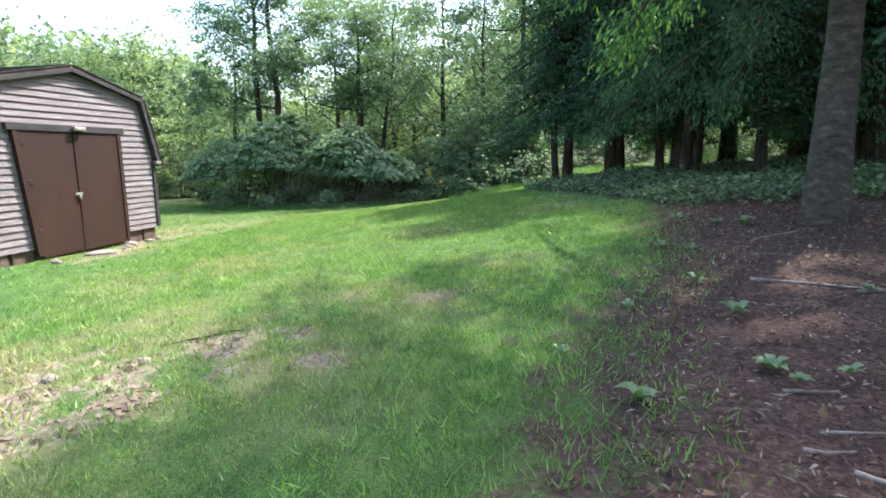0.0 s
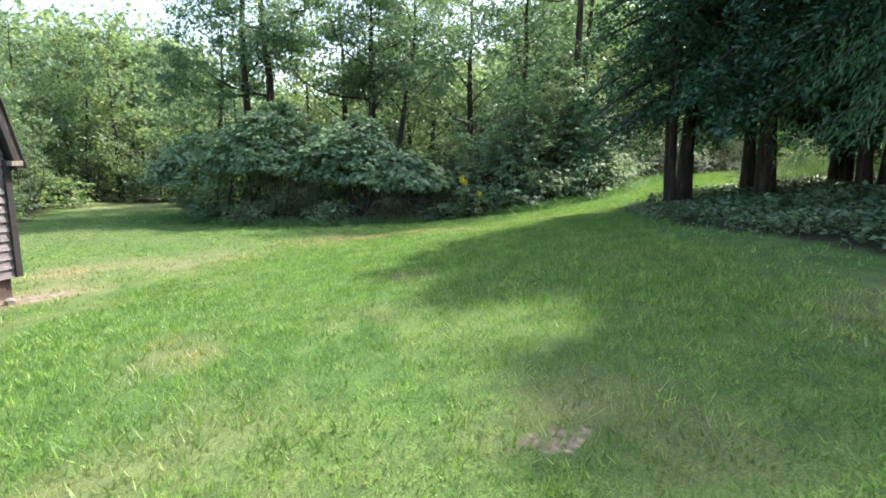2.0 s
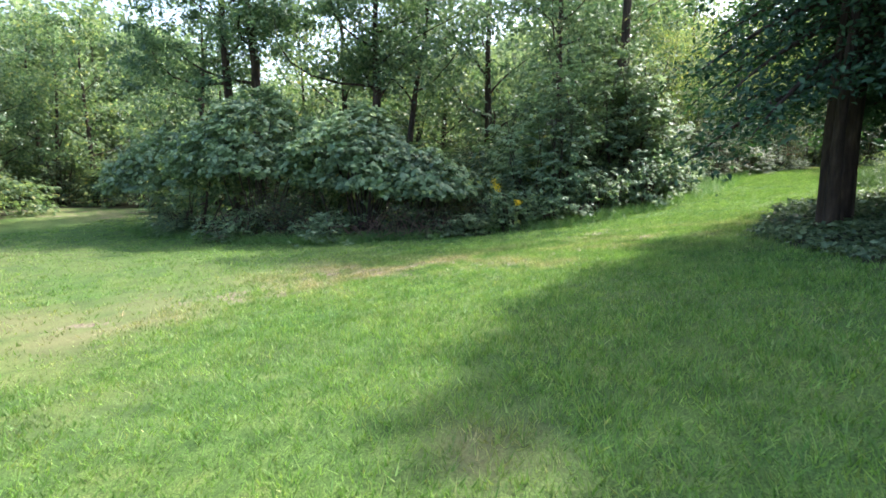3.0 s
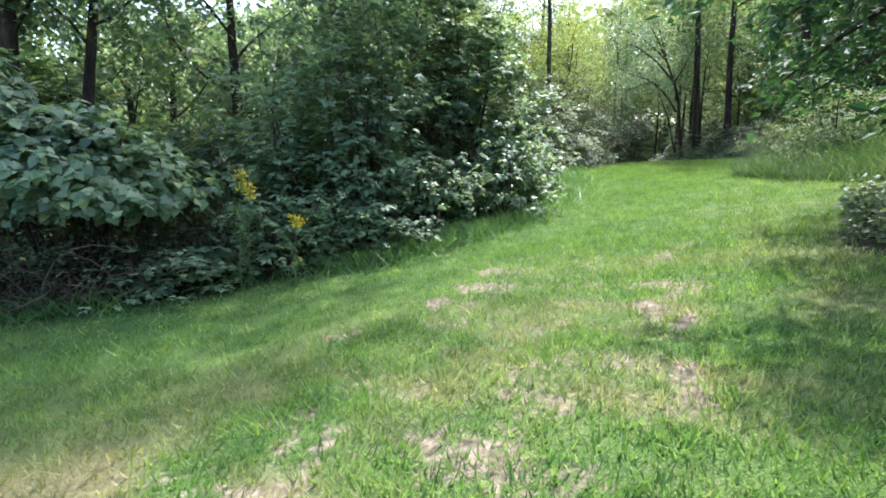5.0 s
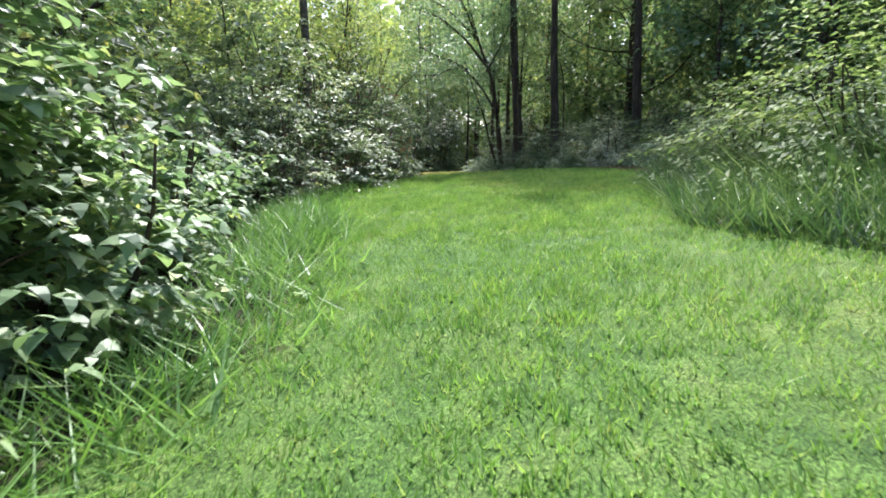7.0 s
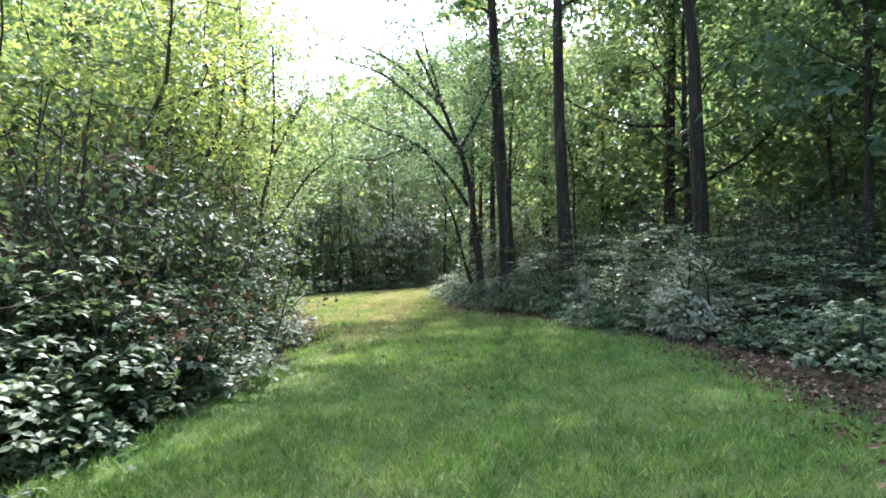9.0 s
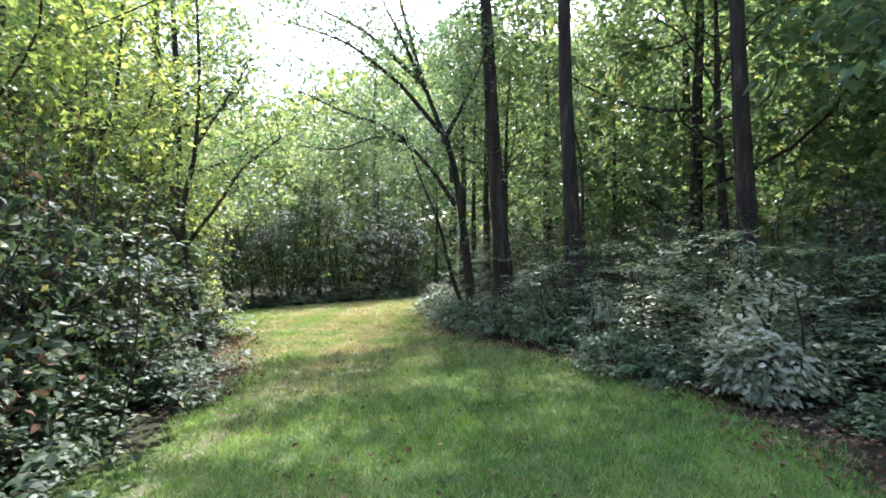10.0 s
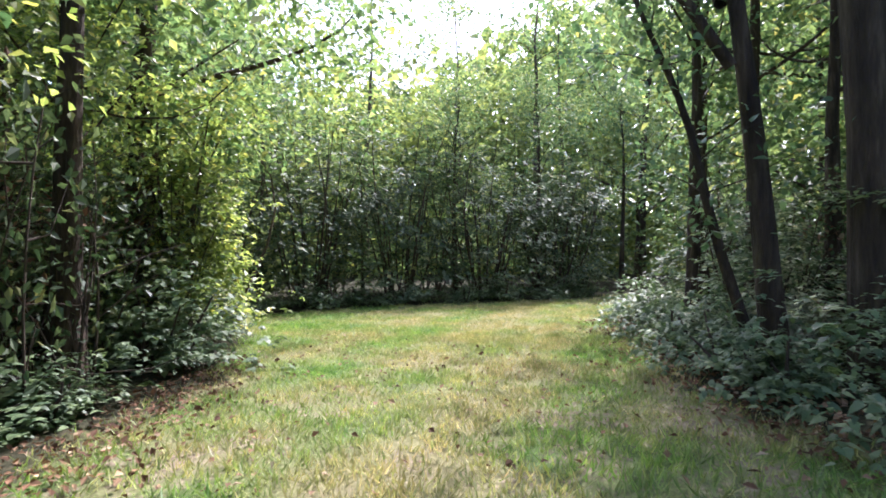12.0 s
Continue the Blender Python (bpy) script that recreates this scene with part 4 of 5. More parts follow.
# ---- thickets ----
V, VG = "tangled green vine mound over a shrub at the lawn's edge", "vine mounds"
DRAPE = dict(rich=True, slim=0.85, low=0.5, foot=0.5, out=0.8, up=1.1, loose=0.4, shell=0.8, rough_out=0.34, clumps=520, spread=0.1, droop=0.3, star=4)
shrub("vine_mound", V, -7.4, 21.9, 1.7, 1.3, 2.5, 11000, 0.095, VINE, 51, group=VG, **DRAPE)
shrub("vine_mound", V, -5.3, 20.6, 1.7, 1.4, 3.1, 14000, 0.095, VINE, 52, group=VG, stems=20, **DRAPE)
shrub("vine_mound", V, -2.9, 19.9, 1.4, 1.2, 2.4, 12000, 0.095, VINE, 53, group=VG, stems=24, **DRAPE)
shrub("vine_mound", "rounded vine mound with light green leaves on top", -1.55, 19.15, 1.0, 0.85, 1.8, 8000, 0.095, VINE, 54, group=VG, stems=26, **DRAPE)
shrub("shrub", "tall dark shrub hung with vines", 1.2, 20.0, 1.4, 1.2, 2.8, 14000, 0.08, VINE, 55, stems=14, rough_out=0.5, rich=True, slim=0.75, up=1.8, out=0.45, loose=0.4, star=5, clumps=420, spread=0.1, shell=0.5)
shrub("shrub", "tall dark shrub hung with vines", 3.0, 20.9, 1.5, 1.3, 3.3, 30000, 0.078, VINE, 56, stems=14, rough_out=0.5, rich=True, slim=0.75, up=1.8, out=0.45, loose=0.4, star=5, clumps=420, spread=0.1, shell=0.5)
loose = shrub("shrub", "loose green shrub behind the vine mounds", 0.0, 21.9, 1.7, 1.2, 2.0, 3600, 0.16, SHRUB, 57)
light = shrub("shrub", "tall light green shrub catching the sun", -4.0, 22.9, 1.8, 1.2, 2.4, 3200, 0.17, LIGHT, 58)
low = shrub("bramble", "low bramble with broad grey-green leaves", 0.3, 18.95, 0.9, 0.55, 0.85, 3300, 0.066, VINE, 59, 14, "brambles at the lawn's edge", rich=True, slim=0.7, shell=0.25, up=1.8, out=0.4, loose=0.4, star=5, rough_out=0.6, clumps=150, spread=0.1)
deep_low = shrub("bramble", "low bramble with deep green leaves beside the path", 8.9, 25.3, 0.9, 0.55, 0.85, 3300, 0.066, IVY, 60, 14, "brambles at the lawn's edge", rich=True, slim=0.7, shell=0.25, up=1.8, out=0.4, loose=0.4, star=5, rough_out=0.6, clumps=150, spread=0.1)
for i, (x, y, k, tall) in enumerate([(2.0, 19.2, 1, 1.2), (3.1, 19.6, 1, 1.4), (3.75, 20.35, 1.0, 1.3), (4.6, 21.4, 1.0, 1.2), (1.1, 18.8, 0.9, 0.8), (-0.6, 18.7, 0.9, 0.6), (-3.6, 18.9, 1.1, 0.7), (-5.4, 19.5, 1.1, 0.8), (-7.6, 21.2, 1.1, 0.8), (5.4, 22.9, 1.0, 1.1),
                                   (8.1, 24.9, 0.9, 0.9), (9.4, 25.8, 0.9, 0.9), (10.4, 27.0, 0.9, 0.8), (11.2, 28.6, 0.85, 0.5), (12.1, 30.0, 0.8, 0.45), (12.9, 31.7, 0.9, 0.9)]):
    place_copy(deep_low if x > 7 else low, x, y, i * 1.4, k, tall, 0.02)
herb = shrub("herb_clump", "low leafy herbs along the path edge", 13.2, 22.5, 0.6, 0.45, 0.45, 1700, 0.052, IVY, 65, 4, "herbs along the path", rich=True, slim=0.6, shell=0.2, up=1.5, out=0.3, loose=0.4, star=4, clumps=60, spread=0.09)
for i, (x, y, k, tall) in enumerate([(12.2, 21.4, 0.8, 0.7), (13.5, 23.2, 0.8, 0.8), (14.2, 24.5, 1.0, 0.9), (14.7, 25.5, 1.0, 1.0), (15.1, 26.5, 1.0, 1.1), (15.5, 27.6, 1.0, 1.1), (15.9, 28.7, 0.9, 1.0), (16.6, 29.8, 1.0, 1.1), (17.2, 30.7, 1.0, 1.0), (18.0, 31.8, 1.0, 1.0), (19.2, 32.7, 1.0, 1.0),
                                   (8.7, 25.1, 0.9, 0.8), (10.2, 26.4, 0.9, 0.8), (11.3, 27.6, 0.9, 0.8), (11.9, 28.6, 0.8, 0.6), (12.4, 30.3, 0.9, 0.8), (13.0, 32.4, 0.9, 1.0), (13.3, 34.0, 1.0, 1.0), (14.3, 35.9, 1.0, 0.9), (16.0, 36.0, 1.0, 0.9), (17.8, 35.7, 1.0, 0.9), (19.4, 35.4, 1.0, 0.8), (15.1, 36.0, 1.0, 1.1), (16.9, 35.9, 1.1, 0.9), (18.6, 35.7, 1.0, 1.1), (13.6, 35.3, 1.0, 1.0), (20.4, 35.7, 1.1, 1.0), (14.0, 25.0, 0.8, 0.9), (16.2, 29.2, 0.9, 1.1)]):
    place_copy(herb, x, y, i * 1.1, k, tall, 0.01)
S, PG = "dense green shrub beside the grass path", "shrubs along the path"
# Lit and shaded leaf colours: pale glossy here, dark for bush2.
bush = shrub("shrub", S, 7.2, 25.2, 1.2, 1.0, 2.3, 7500, 0.07, GLINT, 61, 16, PG, rough_out=0.6, shell=0.2, spread=0.1, star=3)
bush2 = shrub("shrub", S, 9.0, 26.4, 1.3, 1.0, 2.6, 7000, 0.066, SHADED, 62, 16, PG, rough_out=0.6, shell=0.2, spread=0.1, star=3)
for i, (x, y, k, tall) in enumerate([(6.2, 23.9, 0.8, 0.8), (10.4, 28.0, 1.0, 0.8), (11.2, 30.0, 0.85, 0.6), (12.3, 32.6, 0.8, 0.8),
                                   (13.9, 21.6, 0.85, 0.5), (14.7, 23.4, 0.8, 0.5), (15.1, 25.1, 0.85, 0.55), (15.8, 26.6, 0.8, 0.6), (16.7, 28.0, 0.7, 0.6), (17.6, 29.9, 0.85, 0.6), (11.0, 31.6, 1.0, 1.0), (11.6, 33.8, 1.0, 1.0), (8.0, 24.95, 0.8, 0.75), (2.2, 22.0, 1.3, 1.3), (7.0, 26.0, 1.1, 1.1), (3.7, 22.4, 1.2, 1.2)]):
    place_copy(bush if x > 13 else (bush, bush2)[i % 2], x, y, i * 2.2, k, tall, 0.03)
# Shade is in the leaf colour: dark for the foot, light for lit tops behind.
bush_far = shrub("shrub", "dense shrub at the back of the clearing", 15.3, 36.9, 1.6, 1.3, 3.9, 4300, 0.1, SHADED, 63, 16, PG, rough_out=0.4)
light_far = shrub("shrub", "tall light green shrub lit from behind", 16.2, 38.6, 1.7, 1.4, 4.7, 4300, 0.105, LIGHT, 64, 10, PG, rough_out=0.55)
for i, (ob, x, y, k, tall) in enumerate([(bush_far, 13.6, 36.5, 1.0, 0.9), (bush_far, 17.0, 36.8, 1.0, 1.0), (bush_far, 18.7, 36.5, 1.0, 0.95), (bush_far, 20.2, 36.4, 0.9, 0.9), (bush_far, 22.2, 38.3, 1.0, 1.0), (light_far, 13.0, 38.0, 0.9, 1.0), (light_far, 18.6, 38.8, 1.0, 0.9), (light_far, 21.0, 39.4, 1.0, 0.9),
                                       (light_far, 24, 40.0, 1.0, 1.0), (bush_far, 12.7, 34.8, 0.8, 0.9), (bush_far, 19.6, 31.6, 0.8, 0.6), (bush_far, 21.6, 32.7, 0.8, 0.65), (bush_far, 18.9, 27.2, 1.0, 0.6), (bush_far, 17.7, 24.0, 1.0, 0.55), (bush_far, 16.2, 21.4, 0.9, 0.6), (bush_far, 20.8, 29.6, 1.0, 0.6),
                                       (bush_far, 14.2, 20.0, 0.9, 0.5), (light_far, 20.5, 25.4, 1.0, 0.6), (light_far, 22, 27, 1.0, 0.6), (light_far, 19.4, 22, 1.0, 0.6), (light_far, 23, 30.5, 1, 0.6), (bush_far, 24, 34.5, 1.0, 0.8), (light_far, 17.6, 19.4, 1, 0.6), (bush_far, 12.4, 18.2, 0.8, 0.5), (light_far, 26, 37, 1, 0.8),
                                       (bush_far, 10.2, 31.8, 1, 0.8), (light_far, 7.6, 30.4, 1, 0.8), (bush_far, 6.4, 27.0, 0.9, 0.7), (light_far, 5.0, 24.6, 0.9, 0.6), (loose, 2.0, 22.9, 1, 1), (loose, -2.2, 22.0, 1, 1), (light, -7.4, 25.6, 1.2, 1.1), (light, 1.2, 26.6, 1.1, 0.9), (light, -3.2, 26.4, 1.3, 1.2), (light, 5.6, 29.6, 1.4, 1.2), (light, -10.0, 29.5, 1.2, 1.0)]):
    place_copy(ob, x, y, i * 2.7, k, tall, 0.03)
for i in range(13):
    place_copy((bush_far, light)[i % 2], -21 + i * 1.75, 32.3 + 0.8 * math.sin(i * 3), i * 1.9, 1.0, 0.8, 0.05)
for i, (x, y) in enumerate([(-14.8, 21.5), (-15.4, 24), (-16.8, 27), (-15.6, 18.5), (-16, 15)]):
    place_copy((light, bush_far)[i % 2], x, y, i * 1.9, 1.0, 0.8, 0.05)
leafy = shrub("shrub", "tall leafy shrub with leaves tinted a sunlit yellow-green at the path's edge", 13.25, 33.0, 0.75, 0.8, 3.3, 6000, 0.075, SUNLIT, 66, 10, PG, rough_out=0.5, shell=0.3, spread=0.12, star=3, up=1.5)
place_copy(leafy, 13.2, 34.6, 2.0, 0.9, 1.0, 0.03)
pale = shrub("pale_shrub", "low shrub with pale silvery leaves, whitened as if sunlit, beside the path", 13.85, 24.05, 0.42, 0.36, 0.85, 2600, 0.055, PALE, 71, 5, "pale shrubs", clumps=60, spread=0.07, up=0.9, rough_out=0.7)
for i, (x, y, k, tall) in enumerate([(14.3, 24.5, 0.7, 1.0), (15.3, 24.6, 0.8, 1.6), (15.4, 26.2, 0.7, 1.3), (16.2, 28.0, 0.7, 1.2), (17.0, 29.4, 0.7, 1.3)]):
    place_copy(pale, x, y, i * 1.9, k, tall, 0.03)


def twig_thicket(x, y, seed, n, rx, ry, h, leaves, label):
    """Close thin upright stems with a few withered leaves."""
    g = np.random.default_rng(seed)
    ob = thing("twig_thicket", label, "undergrowth", (x, y, z_at(x, y)), "bare undergrowth")
    chunks, q = [], []
    for _ in range(n):
        foot = np.array([g.uniform(-rx, rx), g.uniform(-ry, ry), -0.05])
        tip = foot + np.array([g.normal() * 0.3, g.normal() * 0.3, h * g.uniform(0.45, 1.1)])
        t = np.linspace(0, 1, 6)[:, None]
        p = foot + (tip - foot) * t + g.normal(size=3) * 0.25 * t * (1 - t)
        chunks.append(tube_arrays(p, np.linspace(g.uniform(0.004, 0.012), 0.003, 6), 4))
        q.append(p[1 + g.integers(0, 5, leaves // n + 1)])
        for _ in range(3):
            a = p[g.integers(1, 5)]
            b = a + np.array([g.normal() * 0.25, g.normal() * 0.25, g.uniform(0.0, 0.4)])
            chunks.append(tube_arrays([a, (a + b) / 2 + g.normal(size=3) * 0.03, b], [0.005, 0.004, 0.002], 4))
            q.append(np.repeat(b[None], leaves // n // 2 + 1, 0))
    v, f = join(chunks)
    tagged(child("brushwood", flat_mesh("brushwood", v, f, TWIG, True), ob), kind="stuff")
    q = np.concatenate(q)
    q = q + g.normal(size=q.shape) * 0.1
    q[:, 2] = np.maximum(q[:, 2], 0.03)
    half = len(q) // 9
    for mat, part_q, name in ((DEAD, q[:half], "withered_leaves"), (SHADED, q[half:], "foliage")):
        child(name, flat_mesh(name, *leaf_arrays(g, part_q, g.normal(size=part_q.shape) + (0, 0, 0.8), 0.055, 0.6, 0.3), mat), ob)
    return ob


tt = twig_thicket(9.0, 25.7, 81, 40, 0.8, 0.5, 1.8, 1500, "thicket of thin brown stems with sparse withered leaves")
for i, (x, y, k, tall) in enumerate([(10.0, 26.7, 1.0, 1.0), (10.8, 28.2, 1.0, 0.9), (11.0, 29.4, 1.1, 1.0), (11.9, 31.0, 1.0, 1.0), (12.6, 33.0, 1.0, 1.0), (7.2, 24.5, 0.9, 0.8), (8.2, 25.4, 0.9, 0.9), (6.3, 23.6, 0.8, 0.6), (-1.8, 18.95, 0.9, 0.55), (-0.7, 19.2, 0.9, 0.5), (-4.2, 19.4, 1.0, 0.6),
                                   (10.2, 28.4, 1.1, 1.3), (11.6, 30.4, 1.0, 1.4), (16.2, 25.4, 1.0, 0.8), (17.2, 27.4, 1.0, 0.8), (17.9, 29.2, 1.0, 0.8), (15.6, 23.6, 1.0, 0.8)]):
    place_copy(tt, x, y, i * 1.3 - 0.6, k, tall, 0.02)
W = "sunlit weedy shrub above the tall grass"
wild = shrub("weed_shrub", W, 8.9, 18.6, 1.1, 1.0, 1.25, 6500, 0.06, WILD, 72, 14, "weeds beside the lawn", rough_out=0.6, shell=0.3, up=1.6)
for i, (x, y, k, tall) in enumerate([(9.6, 19.6, 0.9, 0.75), (9.9, 17.4, 1.0, 1.0), (11.0, 20.2, 0.9, 0.6), (11.2, 18.2, 1.1, 1.1)]):
    place_copy(wild, x, y, i * 1.7, k, tall, 0.03)


# ---- ground cover ----
def scatter(g, n, poly):
    poly = np.asarray(poly, float)
    lo, hi = poly.min(0), poly.max(0)
    out = np.empty((0, 2))
    while len(out) < n:
        p = g.uniform(lo, hi, (n * 2, 2))
        out = np.concatenate([out, p[inside(p, poly)]])
    return out[:n]


def blades(g, p, height, width, bend=0.35, lean=0.0):
    """One slim triangle a blade."""
    n = len(p)
    z = land(p[:, 0], p[:, 1]) + 0.012 * waves(p, 2, 3.5) + 0.006 * waves(p, 3, 11) - 0.006
    base = np.column_stack([p, z])
    a = g.uniform(0, TAU, n)
    side = np.column_stack([np.cos(a), np.sin(a), np.zeros(n)]) * (width / 2)[:, None]
    tip = base + np.column_stack([(g.normal(size=(n, 2)) * bend + lean) * height[:, None], height])
    v = np.stack([base - side, base + side, tip], 1).reshape(-1, 3)
    return v, np.arange(n * 3).reshape(-1, 3)


def tuft_spots(g, centres, count, reach):
    """Blades gathered round each centre, with the way that each leans out."""
    off = g.normal(size=(len(centres) * count, 2)) * reach
    return np.repeat(centres, count, 0) + off, off / reach


def build_grass():
    g = np.random.default_rng(91)
    n = 92000
    k = g.uniform(0, len(WALK) - 1.001, n)
    i = k.astype(int)
    near = WALK[i] + (WALK[i + 1] - WALK[i]) * (k - i)[:, None] + g.uniform(-2.7, 2.7, (n, 2))
    wide = g.uniform((-12, -1), (21, 36), (58000, 2))
    wide = wide[line_far(wide, WALK) > 1.8]
    near, near_out = tuft_spots(g, near, 8, 0.035)
    wide, wide_out = tuft_spots(g, wide, 6, 0.035)
    p, out = np.concatenate([near, wide]), np.concatenate([near_out, wide_out])
    far = np.concatenate([np.zeros(len(near)), np.ones(len(wide))])
    d = lawn_depth(p)
    soft = np.where((p[:, 0] > -0.5) & (p[:, 1] < 6.5), 0.9, 3.0)
    thin = worn(p) + 0.25 * np.clip(waves(p, 9, 1.4), 0, 1)
    keep = (g.uniform(size=len(p)) < np.clip(0.5 + d * soft, 0, 1)) & (g.uniform(size=len(p)) > thin * 0.7)
    p, far, out = p[keep], far[keep], out[keep]
    tuft = 1 + 0.3 * waves(p, 10, 2.5) + 0.2 * waves(p, 11, 9)
    h = g.uniform(0.02, 0.055, len(p)) * np.clip(tuft, 0.5, 1.6)
    w = np.where(far < 0.5, 0.0068, 0.012) * g.uniform(0.7, 1.5, len(p))
    v, f = blades(g, p, h, w, 0.35, out * 0.4)
    me = flat_mesh("grass", v, f, BLADE)
    dry = np.clip(dry_sun_tint(p) + 0.18 * g.normal(size=len(p)), 0, 1)
    me.attributes.new("dry", "FLOAT", "POINT").data.foreach_set("value", np.repeat(dry, 3).astype(np.float32))
    tagged(new("grass", me), "short mown green grass with dry patches", "grass", kind="stuff")


build_grass()


def build_ivy():
    g = np.random.default_rng(92)
    p = scatter(g, 50000, [(2.6, 6.2), (2.5, 8), (2.15, 10), (1.95, 12), (2.25, 13.9), (3.4, 15.4), (5, 16.4), (9, 17), (9, 5.5), (4.4, 4.8), (3.3, 5.6)])
    h = (0.12 + 0.1 * waves(p, 12, 2.0)) * g.uniform(0.2, 1.4, len(p))
    q = np.column_stack([p, land(p[:, 0], p[:, 1]) + np.clip(h, 0.02, 1)])
    v, f = leaf_arrays(g, q, np.array([0, 0, 1.0]) + 0.4 * g.normal(size=(len(p), 3)), 0.06, 0.8, 0.1)
    tagged(new("ivy", flat_mesh("ivy", v, f, IVY)), "low green ivy covering the bed under the cedars", "ground cover", kind="stuff")


build_ivy()


def build_weeds():
    g = np.random.default_rng(93)
    p = scatter(g, 30000, [(6.62, 16.95), (6.68, 18.1), (7.05, 19.25), (8.5, 20.1), (10.6, 21.3), (12.5, 20.5), (12, 17.5), (9, 16.6)])
    rise = 0.35 + 0.75 * np.clip(line_far(p, LAWN, True) / 1.6, 0, 1)
    v, f = blades(g, p, g.uniform(0.2, 0.72, len(p)) * rise, g.uniform(0.01, 0.02, len(p)), 0.8)
    tagged(new("tall_grass", flat_mesh("tall_grass", v, f, WEED)), "tall unmown grass and weeds beside the lawn", "grass", kind="stuff")


build_weeds()


def build_far_woods(n, back, size, seed):
    """The closed wall of wood all round, far behind the rest."""
    g = np.random.default_rng(seed)
    line = np.array([(-14, -14), (-28, 4), (-27, 24), (-24, 37), (-12, 41), (2, 42), (10, 46), (22, 48), (33, 44), (34, 30), (27, 18), (20, 8), (17, -4), (14, -14)], float)
    line = line + back * unit(line - np.array([2.0, 16.0]))
    seg = np.hypot(*np.diff(line, axis=0).T)
    cum = np.concatenate([[0], np.cumsum(seg)])
    seen = g.uniform(size=n) < 0.82
    u = np.where(seen, g.uniform(cum[2], cum[10], n), g.uniform(0, cum[-1], n))
    base = np.column_stack([np.interp(u, cum, line[:, 0]), np.interp(u, cum, line[:, 1])])
    base = base + g.normal(size=(n, 2)) * 1.6
    gap = np.exp(-((base[:, 0] - 22.0) / 7.0) ** 4) * (base[:, 1] > 38)
    top = 8.6 - 3.2 * np.exp(-((base[:, 0] + 10) / 5.5) ** 4) * (base[:, 1] > 30) + 5.4 * np.clip((base[:, 0] - 2) / 8, 0, 1) * (1 - 0.8 * gap) + 2.2 * waves(np.column_stack([u, u * 0.3]), 16, 0.35) + 1.4 * waves(np.column_stack([u, u * 0.7]), 17, 1.3)
    z = np.clip(g.uniform(0, 1, n) ** 1.25 * top, 0.05, None) - 0.8
    q = np.column_stack([base, z])
    q += 0.8 * np.column_stack([waves(q, 18, 1.1), waves(q, 19, 1.1), 0.5 * waves(q, 20, 1.3)])
    q = q[np.argsort(-(waves(q * (1, 1, 1.4), 21, 0.8) + 0.6 * waves(q, 22, 2.2) + 0.5 * g.normal(size=n)))[:n * 2 // 3]]
    n = len(q)
    face = np.column_stack([g.normal(size=(n, 2)) * 0.7, g.uniform(0.3, 1.3, n)])
    # Shade and sunlight put into the tint: darker east wood, yellower clearing wall.
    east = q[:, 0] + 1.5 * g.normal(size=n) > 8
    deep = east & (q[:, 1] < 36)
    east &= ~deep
    for mat, pick, label in ((SHRUB, deep, "green woodland in a shaded tint closing the view beside the path"), (SUNNY, east, "woodland in a sunlit yellow-green tint closing the view behind the clearing"), (FAR, ~(east | deep), "dense woodland in a hazy grey-green tint closing the view behind the lawn")):
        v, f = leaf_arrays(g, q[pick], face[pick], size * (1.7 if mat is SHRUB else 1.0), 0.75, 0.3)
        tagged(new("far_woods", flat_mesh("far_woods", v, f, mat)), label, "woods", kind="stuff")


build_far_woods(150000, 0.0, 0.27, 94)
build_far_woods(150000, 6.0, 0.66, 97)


# ---- litter and small plants ----
def build_litter():
    g = np.random.default_rng(95)
    edge = np.array([(10.9, 21.2), (12.4, 22.7), (13.6, 24.0), (14.7, 26.1), (15.4, 28.2), (16.7, 30.3), (18.2, 32.2)])
    left = np.array([(11.2, 27.0), (12.2, 28.5), (12.9, 30.0), (13.4, 31.5)])
    spots = []
    for line, n, wide in ((edge, 5200, 0.24), (left, 1700, 0.2)):
        k = g.uniform(0, len(line) - 1.001, n)
        i = k.astype(int)
        p = line[i] + (line[i + 1] - line[i]) * (k - i)[:, None] + g.normal(size=(n, 2)) * wide
        spots.append(p)
    spots.append(scatter(g, 700, [(10, 23), (14, 25.5), (16, 30), (14.5, 33), (12.5, 29)]))
    spots.append(scatter(g, 500, [(0.4, 0.8), (1.2, 3.3), (2.6, 5.9), (4.6, 6), (4.6, -0.5)]))
    p = np.concatenate(spots)
    q = np.column_stack([p, land(p[:, 0], p[:, 1]) + g.uniform(0.012, 0.035, len(p))])
    v, f = leaf_arrays(g, q, np.array([0, 0, 1.0]) + 0.5 * g.normal(size=(len(p), 3)), 0.036, 0.65, 0.0, 0.35)
    tagged(new("leaf_litter", flat_mesh("leaf_litter", v, f, DEAD)), "fallen brown and tan leaves along the path edges", "leaf litter", kind="stuff")
    p = scatter(g, 34000, [(0.15, 0.3), (0.6, 2.4), (1.0, 3.2), (1.7, 4.5), (2.6, 5.9), (5, 6), (5, -0.5)])
    n = len(p)
    q = np.column_stack([p, land(p[:, 0], p[:, 1]) + g.uniform(0.004, 0.022, n)])
    a = g.uniform(0, TAU, n)
    ax = np.column_stack([np.cos(a), np.sin(a), g.normal(size=n) * 0.15])
    v, f = leaf_arrays(g, q, np.array([0, 0, 1.0]) + 0.35 * g.normal(size=(n, 3)), 0.032, 0.2, 0.0, 0.5, axis=ax)
    tagged(new("wood_chips", flat_mesh("wood_chips", v, f, CHIP)), "brown shredded wood chips and needles over the bed", "mulch", kind="stuff")


build_litter()


